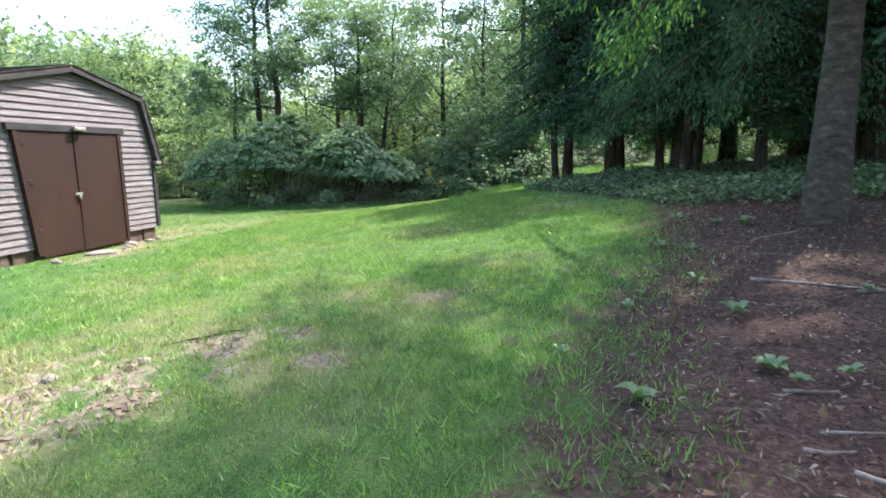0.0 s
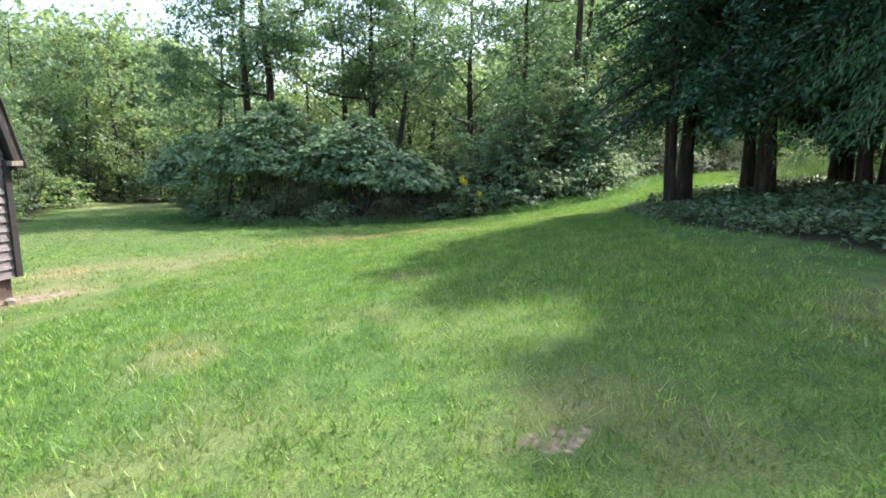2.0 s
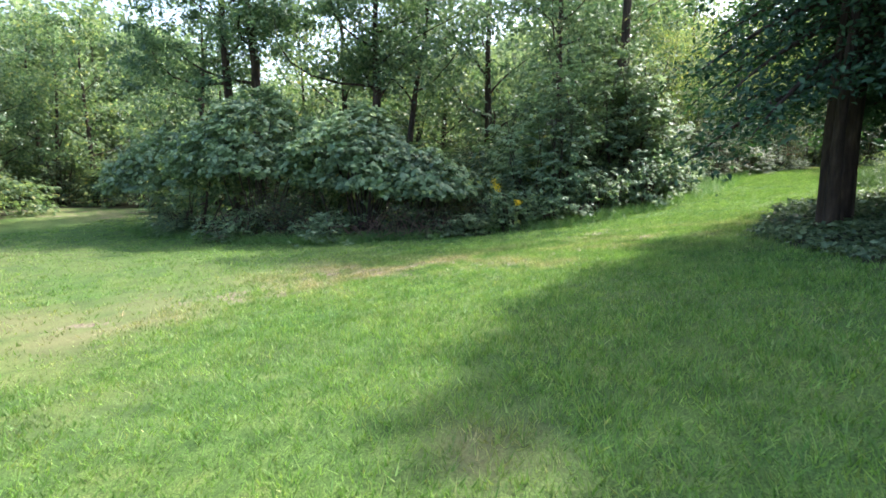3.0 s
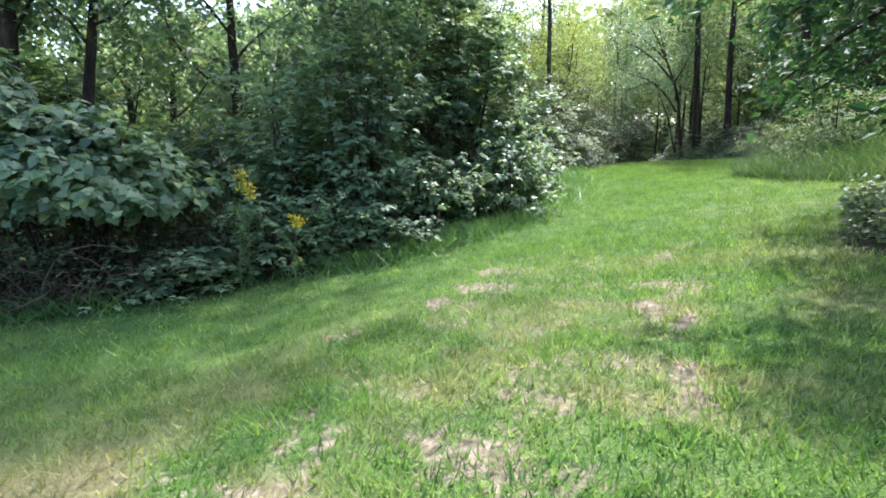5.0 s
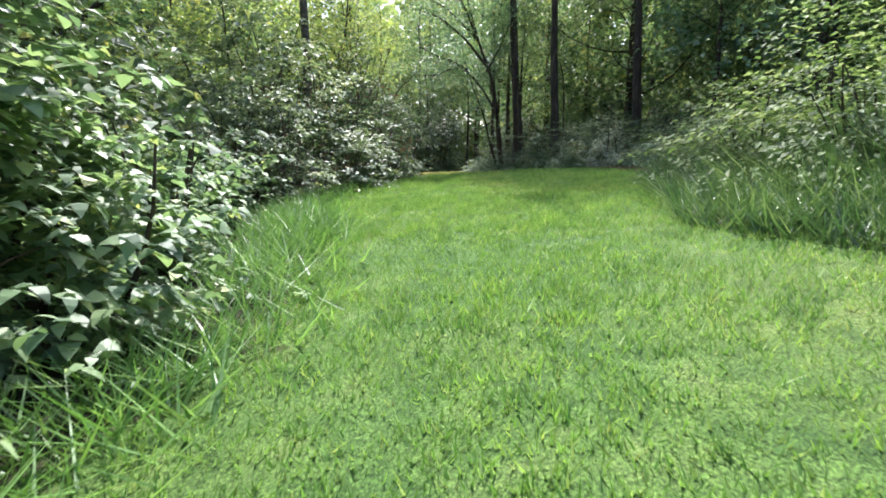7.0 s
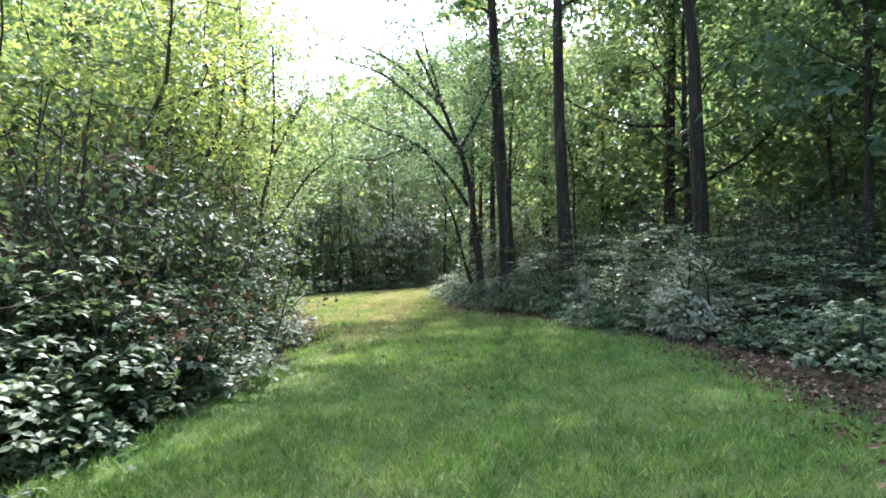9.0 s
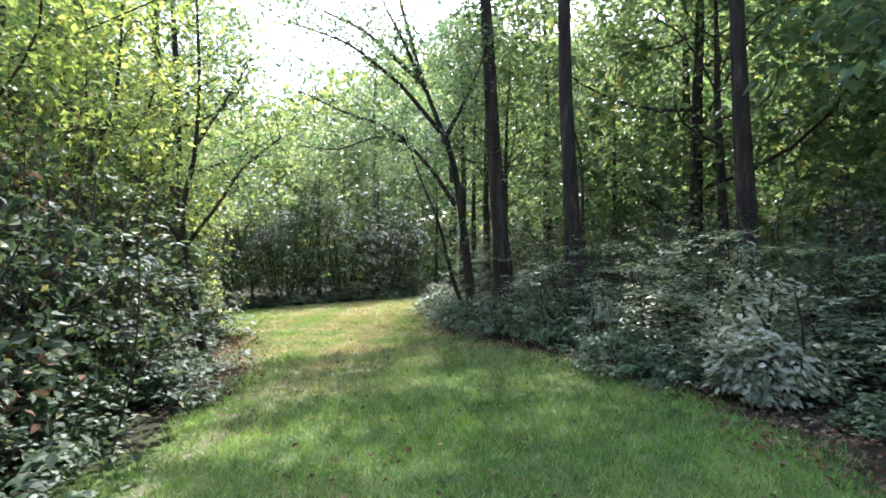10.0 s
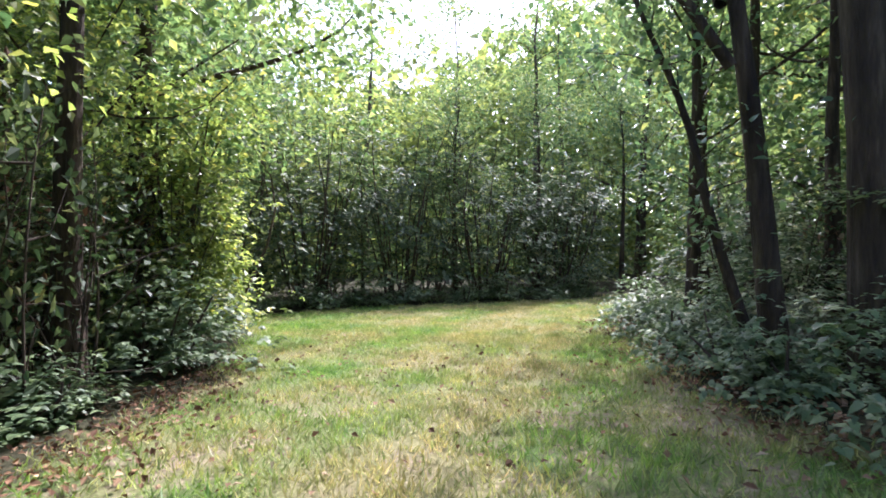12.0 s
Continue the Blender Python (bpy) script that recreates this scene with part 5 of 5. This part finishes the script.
def build_clods():
    """Small broken lumps lying on the bare soil before the lawn."""
    g = np.random.default_rng(98)
    p = scatter(g, 6000, [(-3.6, 1.4), (-3.6, 3.0), (-1.4, 3.45), (-0.5, 3.2), (-1.2, 2.3), (-2.0, 1.6)])
    p = p[worn(p) > 0.45][:1500]
    n = len(p)
    size = 0.008 + 0.02 * g.uniform(size=n) ** 2.5
    corner = np.array([(1, 0, 0), (0, 1, 0), (-1, 0, 0), (0, -1, 0), (0, 0, 1), (0, 0, -1)], float)
    v = corner[None] * g.uniform(0.5, 1.5, (n, 6, 1)) * size[:, None, None] * np.array([1.3, 0.9, 0.45]) + 0.25 * size[:, None, None] * g.normal(size=(n, 6, 3))
    a = g.uniform(0, TAU, n)
    c, k = np.cos(a)[:, None], np.sin(a)[:, None]
    v = np.stack([v[..., 0] * c - v[..., 1] * k, v[..., 0] * k + v[..., 1] * c, v[..., 2]], -1)
    v = v + np.column_stack([p, land(p[:, 0], p[:, 1]) - 0.008])[:, None]
    f = np.array([(0, 1, 4), (1, 2, 4), (2, 3, 4), (3, 0, 4), (1, 0, 5), (2, 1, 5), (3, 2, 5), (0, 3, 5)])
    f = (np.arange(n)[:, None, None] * 6 + f).reshape(-1, 3)
    tagged(new("soil_clods", flat_mesh("soil_clods", v.reshape(-1, 3), f, CLOD)), "broken pinkish-brown lumps on the bare soil", "soil", kind="stuff")


build_clods()


def rosette(x, y, seed, leaves, size, label):
    g = np.random.default_rng(seed)
    ob = thing("weed_plant", label, "plant", (x, y, z_at(x, y)), "weeds on the mulch")
    for i in range(leaves):
        a = i * 2.4 + g.uniform(-0.3, 0.3)
        L = size * g.uniform(0.7, 1.2)
        t = np.linspace(0, 1, 6)
        w = L * 0.26 * np.array([1, 1.15, 0.9, 1.2, 0.85, 1]) * np.sin(np.pi * np.clip(t * 0.92 + 0.06, 0, 1)) ** 0.8
        rise = L * (1.3 * t - 0.85 * t ** 2) * g.uniform(0.6, 1.5)
        out = L * t
        d, s = np.array([math.cos(a), math.sin(a)]), np.array([-math.sin(a), math.cos(a)])
        v = []
        for k in range(6):
            c = d * out[k]
            for e, lift in ((-1, 0.25), (0, 0.0), (1, 0.25)):
                v.append((*(c + s * w[k] * e), rise[k] + 0.015 + lift * w[k]))
        f = [(k * 3 + e, k * 3 + e + 1, k * 3 + e + 4, k * 3 + e + 3) for k in range(5) for e in (0, 1)]
        child("leaf", flat_mesh("leaf", v, f, PLANT, True), ob)
    return ob


for i, (x, y, n, k) in enumerate([(0.6, 1.8, 5, 0.1), (1.3, 2.5, 6, 0.11), (1.1, 1.9, 5, 0.1), (1.4, 3.1, 5, 0.09), (1.3, 1.8, 3, 0.07), (1.6, 4.1, 6, 0.1), (2.5, 4.6, 6, 0.12), (2.35, 4.75, 5, 0.1), (0.45, 2.3, 3, 0.05), (0.9, 2.8, 4, 0.06), (1.12, 1.78, 4, 0.06), (1.05, 3.0, 3, 0.05), (1.75, 3.9, 4, 0.07), (2.2, 5.2, 6, 0.11), (2.0, 2.6, 4, 0.07)]):
    rosette(x, y, 200 + i, n + 3, k * 0.72, "low broad-leaved green weed on the mulch")


def stick(x, y, turn, long, r, seed, label):
    g = np.random.default_rng(seed)
    t = np.linspace(0, 1, 9)
    c, s = math.cos(radians(turn)), math.sin(radians(turn))
    side = np.cumsum(g.normal(size=9)) * 0.02 * long
    px, py = x + c * long * t - s * side, y + s * long * t + c * side
    v, f = tube_arrays(np.column_stack([px, py, land(px, py) + r * 0.8]), np.linspace(r, r * 0.4, 9), 6)
    tagged(new("stick", flat_mesh("stick", v, f, STICK, True)), label, "stick", "sticks on the mulch")


for i, (x, y, a, L, r) in enumerate([(1.68, 3.05, -45, 0.62, 0.012), (1.95, 2.62, 5, 0.9, 0.011), (0.9, 1.42, -20, 0.12, 0.008), (0.95, 1.3, -50, 0.14, 0.009), (1.0, 1.5, -15, 0.18, 0.006), (1.05, 1.28, -10, 0.2, 0.008), (2.6, 2.95, 5, 0.8, 0.01), (2.2, 4.0, 20, 0.6, 0.009), (1.35, 1.35, -25, 0.3, 0.013), (1.45, 1.5, -40, 0.22, 0.011), (1.6, 1.3, 10, 0.25, 0.014), (1.5, 1.15, -15, 0.3, 0.012), (1.05, 1.75, -20, 0.16, 0.009), (2.0, 3.6, -30, 0.4, 0.007), (2.9, 3.4, 15, 0.5, 0.009)]):
    stick(x, y, a, L, r, 300 + i, "thin dry fallen stick on the mulch")


def goldenrod(x, y, seed, h):
    g = np.random.default_rng(seed)
    ob = thing("goldenrod", "slender goldenrod with a yellow flower plume", "plant", (x, y, z_at(x, y)), "goldenrods in the thicket")
    pts = np.column_stack([0.05 * np.linspace(0, 1, 5) ** 2 * h, np.zeros(5), np.linspace(0, h, 5)])
    v, f = tube_arrays(pts, np.linspace(0.006, 0.003, 5), 5)
    child("stem", flat_mesh("stem", v, f, PLANT, True), ob)
    n = 60
    q = np.column_stack([g.normal(size=(n, 2)) * 0.02, g.uniform(0.1, 0.8, n) * h])
    v, f = leaf_arrays(g, q, g.normal(size=(n, 3)) + (0, 0, 1), 0.09, 0.2, 0.2)
    child("leaves", flat_mesh("leaves", v, f, SHRUB), ob)
    n = 120
    q = np.column_stack([0.05 * h + g.normal(size=(n, 2)) * 0.028, h * g.uniform(0.87, 1.04, n)])
    v, f = leaf_arrays(g, q, g.normal(size=(n, 3)) + (0, 0, 1), 0.025, 0.7, 0.1)
    tagged(child("plume", flat_mesh("plume", v, f, GOLD), ob, "bright yellow flower plume"), kind="stuff")


for i, (x, y, h) in enumerate([(-0.23, 18.2, 1.0), (-0.15, 18.28, 0.9), (0.2, 17.95, 0.6)]):
    goldenrod(x, y, 400 + i, h)


def build_fringe():
    g = np.random.default_rng(96)
    line = LAWN[34:46][::-1]
    k = g.uniform(0, len(line) - 1.001, 30000)
    i = k.astype(int)
    p = line[i] + (line[i + 1] - line[i]) * (k - i)[:, None] + g.normal(size=(30000, 2)) * 0.2 + (-0.03, 0.1)
    p = p[g.uniform(size=len(p)) < 0.55 + 0.6 * waves(p, 22, 1.2)]
    v, f = blades(g, p, g.uniform(0.06, 0.24, len(p)), g.uniform(0.008, 0.016, len(p)), 0.9)
    tagged(new("grass_fringe", flat_mesh("grass_fringe", v, f, LUSH)), "longer unmown grass along the foot of the thicket", "grass", kind="stuff")


build_fringe()


def brush_pile(x, y, seed, n, reach):
    g = np.random.default_rng(seed)
    ob = thing("brush_pile", "tangle of dead reddish-brown branches in the thicket", "brush pile", (x, y, z_at(x, y)))
    for _ in range(n):
        a = g.uniform(0, TAU)
        foot = np.array([g.normal() * reach * 0.4, g.normal() * reach * 0.3, 0.02])
        tip = foot + np.array([math.cos(a), math.sin(a), g.uniform(0.1, 0.9)]) * g.uniform(0.5, 1.0) * reach
        t = np.linspace(0, 1, 6)[:, None]
        p = foot + (tip - foot) * t + g.normal(size=3) * 0.15 * t * (1 - t) * 2 + (0, 0, 0.3) * t * (1 - t)
        child("branch", flat_mesh("branch", *tube_arrays(p, np.linspace(0.009, 0.003, 6), 5), DEADWOOD, True), ob)


for x, y, seed, n, reach in ((6.9, 24.3, 501, 46, 0.8), (7.7, 24.6, 502, 30, 0.7), (-1.5, 18.75, 503, 40, 0.7), (-2.6, 18.9, 504, 34, 0.7), (-5.4, 19.5, 505, 34, 0.8), (1.4, 19.1, 506, 26, 0.7), (2.9, 19.9, 507, 26, 0.8)):
    brush_pile(x, y, seed, n, reach)


def stone(name, x, y, size, flat, seed, label):
    g = np.random.default_rng(seed)
    bm = bmesh.new()
    bmesh.ops.create_icosphere(bm, subdivisions=2, radius=1)
    for v in bm.verts:
        p = np.array(v.co)
        k = 1 + 0.22 * float(waves(p[None], seed, 1.6)[0]) + 0.05 * g.normal()
        v.co = Vector((p[0] * k * size, p[1] * k * size * 0.7, p[2] * k * size * flat))
    me = bpy.data.meshes.new(name)
    bm.to_mesh(me)
    bm.free()
    me.materials.append(STONE)
    ob = tagged(new(name, me), label, "stone", "stones before the shed")
    ob.matrix_world = pose(x, y, z_at(x, y) + size * flat * 0.25, 0, 0, g.uniform(0, 180))


stone("stone_slab", -5.0, 8.35, 0.26, 0.16, 601, "flat pale stone slab before the shed doors")
for i, (x, y, k) in enumerate([(-4.95, 9.0, 0.07), (-5.1, 9.4, 0.09), (-5.0, 9.8, 0.06), (-5.15, 7.6, 0.08), (-4.85, 8.75, 0.05), (-5.0, 10.15, 0.07), (-2.0, 2.75, 0.05), (-1.6, 2.9, 0.035), (-2.3, 2.65, 0.04), (-1.2, 3.15, 0.03), (-1.75, 2.55, 0.03), (-2.5, 2.9, 0.05)]):
    stone("stone", x, y, k, 0.5, 610 + i, "small rough pale stone in bare soil")

# Dark strip stands in for the shaded lip where turf meets bare soil.
v, f = tube_arrays([(x, y, z_at(x, y) + 0.012) for x, y in ((-1.62, 3.1), (-1.5, 3.17), (-1.4, 3.18), (-1.28, 3.25), (-1.2, 3.25))], [0.003, 0.006, 0.007, 0.005, 0.003], 6)
tagged(new("root", flat_mesh("root", v, f, BARK, True)), "dark strip for the shaded lip along the edge of bare soil", "root")
